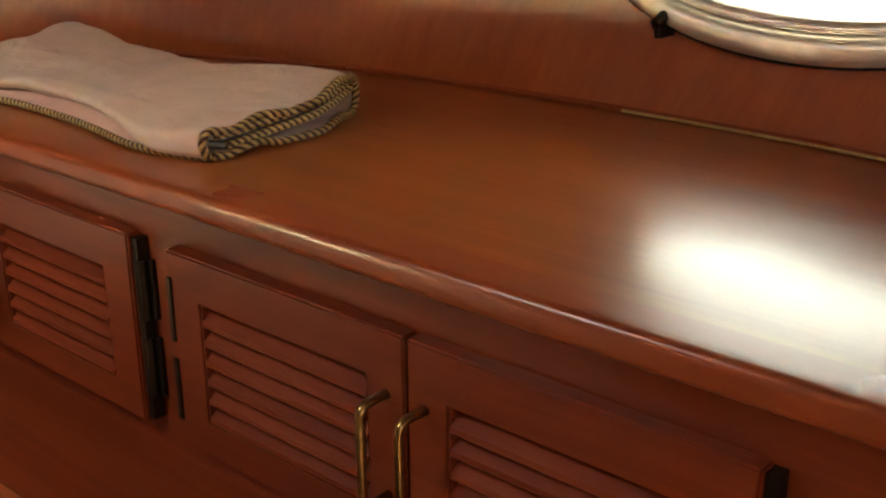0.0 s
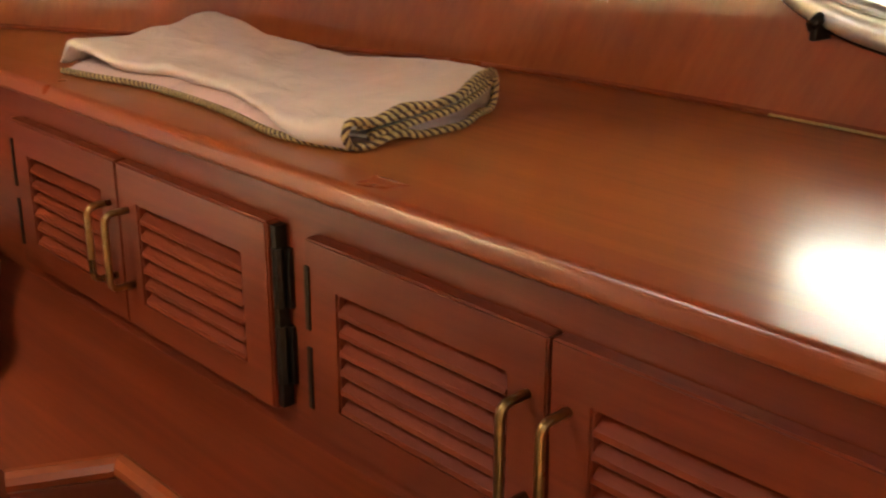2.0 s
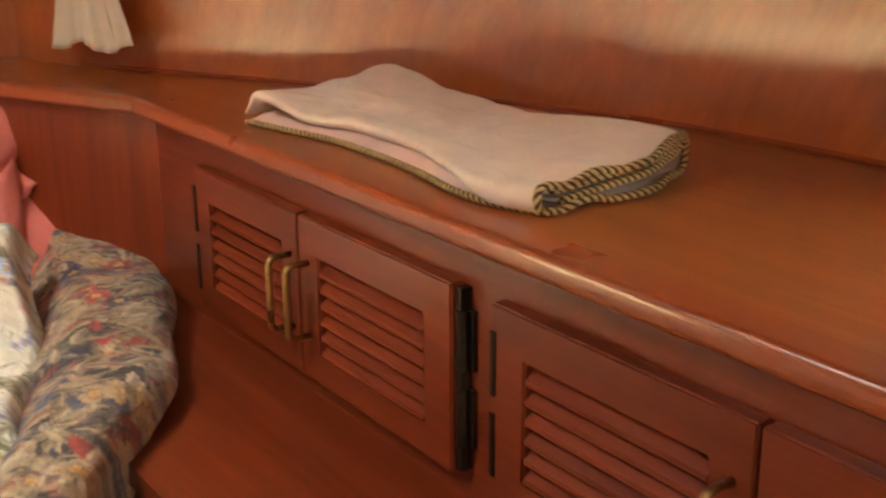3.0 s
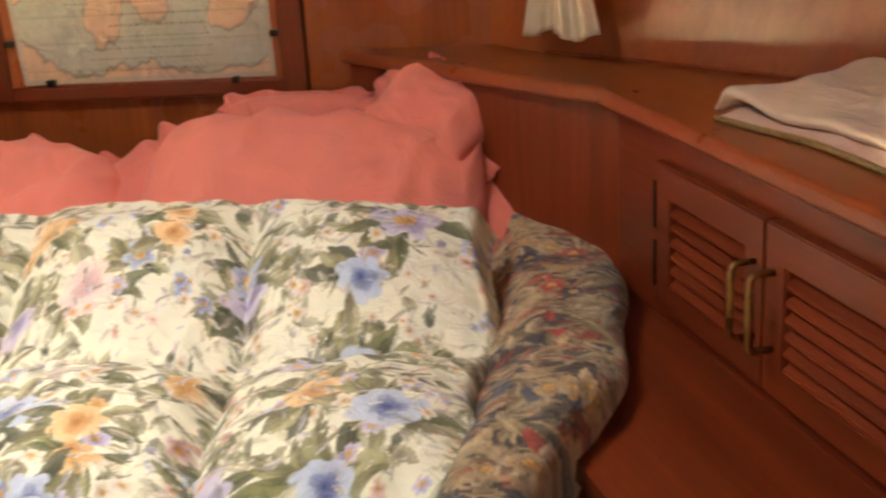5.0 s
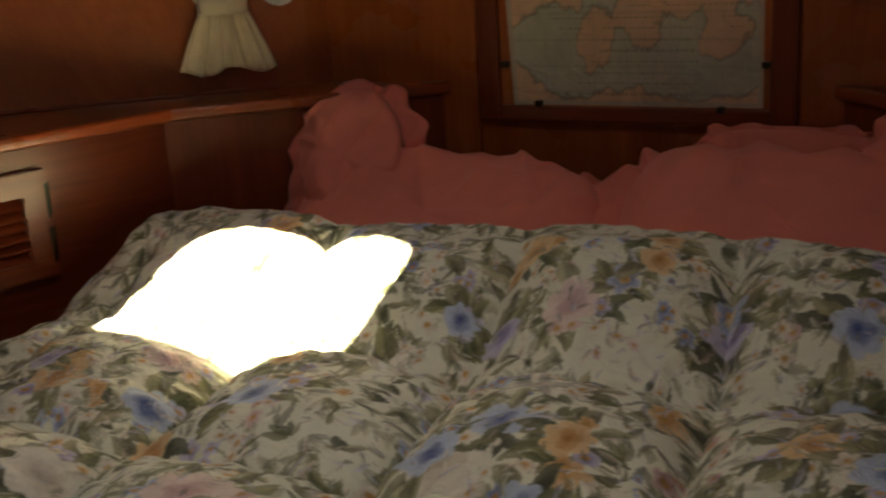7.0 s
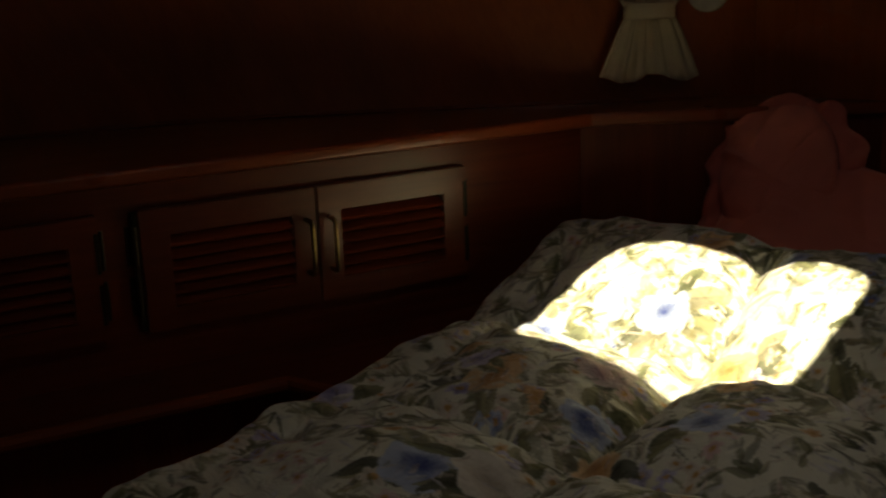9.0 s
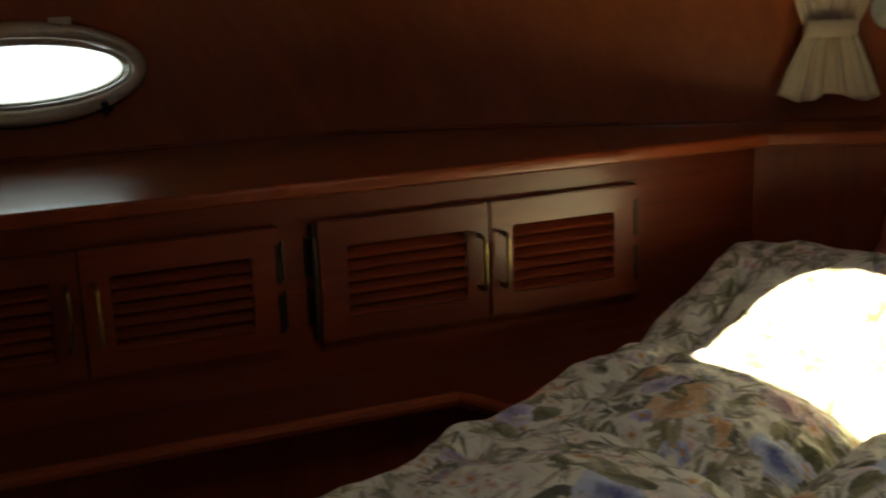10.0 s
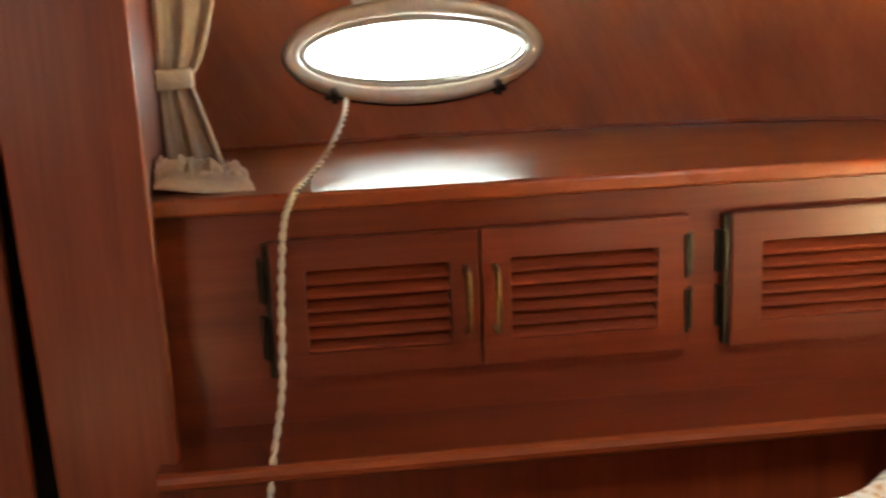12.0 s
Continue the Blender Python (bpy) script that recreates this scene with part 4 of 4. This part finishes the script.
def lean(x, y, z, tilt, turn=0, roll=0):
    return pose(x, y, z, 0, 0, turn) @ pose(0, 0, 0, tilt, 0, 0) @ pose(0, 0, 0, 0, 0, roll)


pillow("ruffled_pillow", lean(0.365, 0.08, -0.228, 45, 0, -1), 0.60, 0.34, 0.15, "plump coral pink pillow with a ruffled edge, leaning on the bulkhead", 3, 0.0, 0.07, 0.0, 0.46, 0.1, 0.016)
pillow("ruffled_pillow", lean(-0.29, 0.10, -0.245, 42, 0, -4), 0.62, 0.34, 0.15, "coral pink pillow with a ruffled edge, slumped on the bed", 8, -0.01, 0.05)
pillow("ruffled_pillow", lean(-0.500, 0.160, -0.145, 64, 10, 12), 0.22, 0.30, 0.10, "coral pink pillow end standing up against the panel", 12, 0.0, 0.045, 0.0, 0.75, 0.7, 0.010)
pillow("ruffled_pillow", lean(0.32, 0.285, -0.160, 80, 0, 0), 0.30, 0.17, 0.07, "coral pink pillow tucked behind against the bulkhead", 15, 0.0, 0.035, 0.0, 0.5, 0.3, 0.014)
pillow("ruffled_pillow", lean(0.555, 0.16, -0.135, 60, -16, -24), 0.22, 0.26, 0.09, "coral pink pillow corner with a rumpled ruffle", 19, 0.0, 0.042, 0.0, 0.8, 0.5, 0.020)


# ---- curtains ----
def curtain(name, foot, along, z0, waist, z1, w0, ww, w1, depth, label, seed):
    """A gathered curtain held in by its tie: width w0 at the hem, ww at the waist, w1 at the top."""
    top = thing(name, Matrix.Identity(4), label, "curtain", "curtains")
    a = Vector((*along, 0)).normalized()
    nrm = Vector((-a.y, a.x, 0))
    rows = []
    nz, nw = 44, 120
    for j in range(nz + 1):
        z = z0 + (z1 - z0) * j / nz
        if z < waist:
            f = (waist - z) / (waist - z0)
            wd = ww + (w0 - ww) * f ** 0.85
        else:
            f = (z - waist) / (z1 - waist)
            wd = ww + (w1 - ww) * f ** 0.55
        amp = depth * (0.16 + 0.14 * f)
        row = []
        for i in range(nw + 1):
            t = i / nw - 0.5
            wave = 0.8 * math.sin(t * 26 + seed + 1.6 * math.sin(t * 6 + seed)) + 0.3 * math.sin(t * 59 + 2 * seed)
            p = Vector(foot) + a * (t * wd) + nrm * (amp * wave * 0.5 + 0.006 * noise.noise(Vector((t * 8, z * 9, seed))))
            hem = 0.008 * math.sin(t * 11 + seed) * (1 if j == 0 else max(0.0, 1 - j / 10))
            row.append((p.x, p.y, z + hem))
        rows.append(row)
    solid(part("drape", rows_mesh(rows), cream, top, "gathered cream cotton", True), 0.002)
    rows = []
    for z in (waist - 0.016, waist - 0.012, waist + 0.012, waist + 0.016):
        row = []
        e = 0.004 if abs(z - waist) < 0.014 else 0.0
        for i in range(33):
            b = 2 * math.pi * i / 32
            p = Vector(foot) + a * (math.cos(b) * (ww / 2 + 0.004 + e)) + nrm * (math.sin(b) * (depth * 0.42 + 0.006 + e))
            row.append((p.x, p.y, z))
        rows.append(row)
    solid(part("tieback", rows_mesh(rows), cream, top, "matching cloth tieback", True), 0.002)
    return top


curtain("curtain", (-0.790, 0.165, 0), (0.66, 0.75), 0.042, 0.175, 0.52, 0.205, 0.085, 0.26, 0.06, "cream curtain gathered by a tieback, hanging over the shelf", 1.0)
curtain("curtain", (0.790, 0.140, 0), (0.66, -0.75), 0.035, 0.185, 0.52, 0.19, 0.09, 0.25, 0.06, "cream curtain gathered by a tieback, hanging over the shelf", 2.3)
p2 = at(-1, 1.705, 0.27)
curtain("curtain", (p2.x, p2.y, 0), (math.sin(K), math.cos(K)), -0.004, 0.135, 0.55, 0.19, 0.10, 0.30, 0.07, "long cream curtain gathered by a tieback beside the wardrobe", 4.1)


# crumpled cloth lying on the port shelf
def rag():
    rows = []
    for i in range(40):
        row = []
        for j in range(30):
            u, v = i / 39 - 0.5, j / 29 - 0.5
            s = 1.632 + u * 0.14 + 0.02 * v
            off = 0.10 + v * (0.20 - 0.10 * max(0.0, -u * 2)) + 0.05 * u
            fold = abs(noise.noise(Vector((u * 4 + v * 3, v * 5 - u * 2, 3.1))))
            hgt = 0.010 + 0.030 * (1 - min(1.0, fold * 4)) * (1 - abs(2 * v)) + 0.012 * (u + 0.5) - 0.010 * max(abs(2 * u), abs(2 * v)) ** 6
            row.append(at(-1, s, off, -0.009 + max(0.002, hgt)))
        rows.append(row)
    ob = obj("cleaning_cloth", rows_mesh(rows), cream, True)
    solid(ob, 0.003, 1.0)
    tagged(ob, "crumpled cream cloth lying on the shelf", "cloth")


rag()


# ---- folded throw on the starboard shelf ----
def twisted(bm_gold, bm_brown, pts, r):
    """Two-coloured twisted cord along points."""
    pts = [Vector(p) for p in pts]
    dense = []
    for p, q in zip(pts, pts[1:]):
        n = max(1, int((q - p).length / 0.0022))
        dense += [p.lerp(q, i / n) for i in range(n)]
    side = None
    tracks = [[], [], [], []]
    dist = 0.0
    for i, p in enumerate(dense):
        t = (dense[min(i + 1, len(dense) - 1)] - dense[max(i - 1, 0)]).normalized()
        if side is None:
            side = t.orthogonal().normalized()
        side = (side - t * side.dot(t)).normalized()
        up = t.cross(side)
        dist += 0.0022
        for k in range(4):
            a = dist / 0.015 * 2 * math.pi + k * math.pi / 2
            tracks[k].append(p + 0.55 * r * (math.cos(a) * side + math.sin(a) * up))
    for k in range(4):
        sweep(bm_gold if k % 2 == 0 else bm_brown, tracks[k], 0.55 * r, 5)


def throw():
    m = side_frame(1)
    top = thing("folded_throw", m, "folded beige cloth with gold and brown corded edge", "throw")
    z0 = -0.0085
    LIE = ((0.28, 0.060), (0.35, 0.042), (0.49, 0.017), (0.61, 0.010), (0.76, 0.018), (0.84, 0.032), (0.93, 0.033))
    FRONT = ((0.30, 0.030), (0.43, 0.050), (0.50, 0.068), (0.61, 0.068), (0.71, 0.060), (0.81, 0.040), (0.86, 0.044), (0.93, 0.075))

    def pick(table, s):
        return float(np.interp(s, [a for a, b in table], [b for a, b in table]))

    def smooth(table, s):
        return sum(pick(table, s + d) for d in (-0.04, -0.02, 0, 0.02, 0.04)) / 5

    def end(off):
        return 0.925 - 0.8 * max(0.0, off - 0.20) ** 1.25

    def begin(off, high):
        return (0.352 - 0.17 * (off - 0.08) if high else 0.372 - 0.10 * (off - 0.05))

    def point(k, f, inner):
        """k round the fold: 0 at the lower front edge, 0.45 at the rear, 1 at the upper front edge; f along the shelf."""
        gap = 0.011 * inner
        high = rise((k - 0.40) / 0.15)
        s = 0.34 + (0.91 - 0.34) * f
        lo, shut = smooth(FRONT, s), float(rise((s - 0.76) / 0.12))
        hi = lo + (0.016 + 0.006 * math.sin(s * 13)) * (1 - shut)
        back, ztop, zfront = 0.302 - gap, smooth(LIE, s) - gap, 0.014 - gap * 0.6 + 0.016 * float(rise((0.46 - s) / 0.1)) + 0.002 * shut
        r = (ztop - z0) / 2
        if k < 0.40:
            t = k / 0.40
            off, z = lo + gap * (2 + 5 * (1 - shut)) + (back - r - lo - gap * (2 + 5 * (1 - shut))) * t, z0 + 0.003 + gap * 0.6
            if inner:
                z += 0.016 * t * rise((f - 0.7) / 0.2)
            z += 0.010 * math.sin(math.pi * min(1.0, t * 2.2)) * (1 - inner) * (1 - shut)
        elif k < 0.55:
            a = math.pi * (k - 0.40) / 0.15
            lift = 0.016 * rise((f - 0.7) / 0.2) if inner else 0.0
            off, z = back - r + r * math.sin(a), z0 + 0.003 + gap * 0.6 + lift * (0.5 + 0.5 * math.cos(a)) + r * (1 - math.cos(a))
        elif k < 0.93:
            t = (k - 0.55) / 0.38
            off = back - r + (hi + gap * 4 * (1 - shut) - back + r) * t
            z = ztop + 0.003 + (zfront - ztop) * rise(t) - 0.010 * math.sin(math.pi * t) * rise((ztop - 0.02) / 0.03)
        else:
            a = math.pi * (k - 0.93) / 0.07
            off = hi - 0.010 * math.sin(a) + 0.006 * (1 - math.cos(a)) * (1 - shut)
            z = zfront + 0.003 - (1 - math.cos(a)) * (0.0064 * (1 - shut) + 0.5 * (zfront - z0) * shut)
        s = begin(off, False) * (1 - high) + begin(off, True) * high
        s = float(s) + (end(off) - 0.004 * inner - float(s)) * f
        if k > 0.5:
            # the turned-over end rolls down to the layer beneath
            z -= (z - z0 - 0.004) * 0.75 * (1 - float(rise(f / 0.05))) ** 2
        if 0.02 < k < 0.98 and not inner:
            z += max(-0.002, 0.008 * noise.noise(Vector((s * 11 + 4 * off, off * 20, inner * 9.0 + k))) + 0.0025 * noise.noise(Vector((s * 34, off * 38 - s * 12, 2.0))))
        return s, off, z

    def sheet(name, k0, k1, inner, material, label, nk=90, f0=0.0):
        rows = [[point(k0 + (k1 - k0) * j / (nk - 1), f0 + (1 - f0) * i / 89, inner) for j in range(nk)] for i in range(90)]
        solid(part(name, rows_mesh(rows), material, top, label, True), 0.0035)
    sheet("upper_fold", 0.40, 1.0, 0, towel_mat, "beige woven cloth turned over")
    sheet("lower_fold", 0.0, 0.399, 0, under_mat, "rumpled pinkish under layer", 40)
    sheet("inner_fold", 0.0, 0.92, 1, lining_mat, "grey lining", f0=0.82)
    gold, brown = bmesh.new(), bmesh.new()
    for k0, k1, inner in ((0.0, 1.0, 0), (0.0, 0.92, 1)):
        twisted(gold, brown, [Vector(point(k0 + (k1 - k0) * j / 89, 1.0, inner)) + Vector((0.002, 0, 0.001)) for j in range(90)], 0.0043)
    twisted(gold, brown, [Vector(point(0.0, i / 59, 0)) + Vector((0, -0.002, 0.001)) for i in range(60)], 0.0040)
    part("gold_cord", gold, gold_mat, top, "gold strands of the edging", True)
    part("brown_cord", brown, brown_mat, top, "brown strands of the edging", True)


throw()


# ---- cord hanging from the port ----
def cord():
    pf = port_frame(-1)
    a = pf @ Vector((0.72 * PORT_W - 0.02, 0.03, -PORT_H - 0.014))
    pts = [a, at(-1, 1.415, 0.30, 0.055), at(-1, 1.445, 0.16, 0.022), at(-1, 1.475, 0.05, 0.004), at(-1, 1.497, -0.02, -0.008), at(-1, 1.515, -0.034, -0.05),
           at(-1, 1.525, -0.05, -0.15), at(-1, 1.532, -0.08, -0.27), at(-1, 1.55, -0.14, -0.36), at(-1, 1.56, -0.18, -0.45), at(-1, 1.57, -0.19, -0.7), at(-1, 1.6, -0.22, FLOOR + 0.006), at(-1, 1.4, -0.30, FLOOR + 0.006)]
    dense = []
    n = len(pts)
    for i in range(n - 1):
        p0, p1, p2_, p3 = pts[max(i - 1, 0)], pts[i], pts[i + 1], pts[min(i + 2, n - 1)]
        for k in range(14):
            t = k / 14
            dense.append(0.5 * (2 * p1 + (p2_ - p0) * t + (2 * p0 - 5 * p1 + 4 * p2_ - p3) * t * t + (3 * p1 - p0 - 3 * p2_ + p3) * t ** 3))
    top = thing("rope", Matrix.Identity(4), "thin white twisted rope hanging from the porthole", "rope")
    b1, b2 = bmesh.new(), bmesh.new()
    t1, t2 = [], []
    for i, p in enumerate(dense):
        t = (dense[min(i + 1, len(dense) - 1)] - dense[max(i - 1, 0)]).normalized()
        s = t.cross(Vector((0.3, 0.9, 0.2))).normalized()
        u = t.cross(s)
        a = i * 1.15
        o = 0.0030 * (math.cos(a) * s + math.sin(a) * u)
        t1.append(p + o)
        t2.append(p - o)
    sweep(b1, t1, 0.0027, 6)
    sweep(b2, t2, 0.0027, 6)
    part("strand", b1, rope_mat, top, "", True)
    part("strand", b2, rope_mat, top, "", True)


cord()
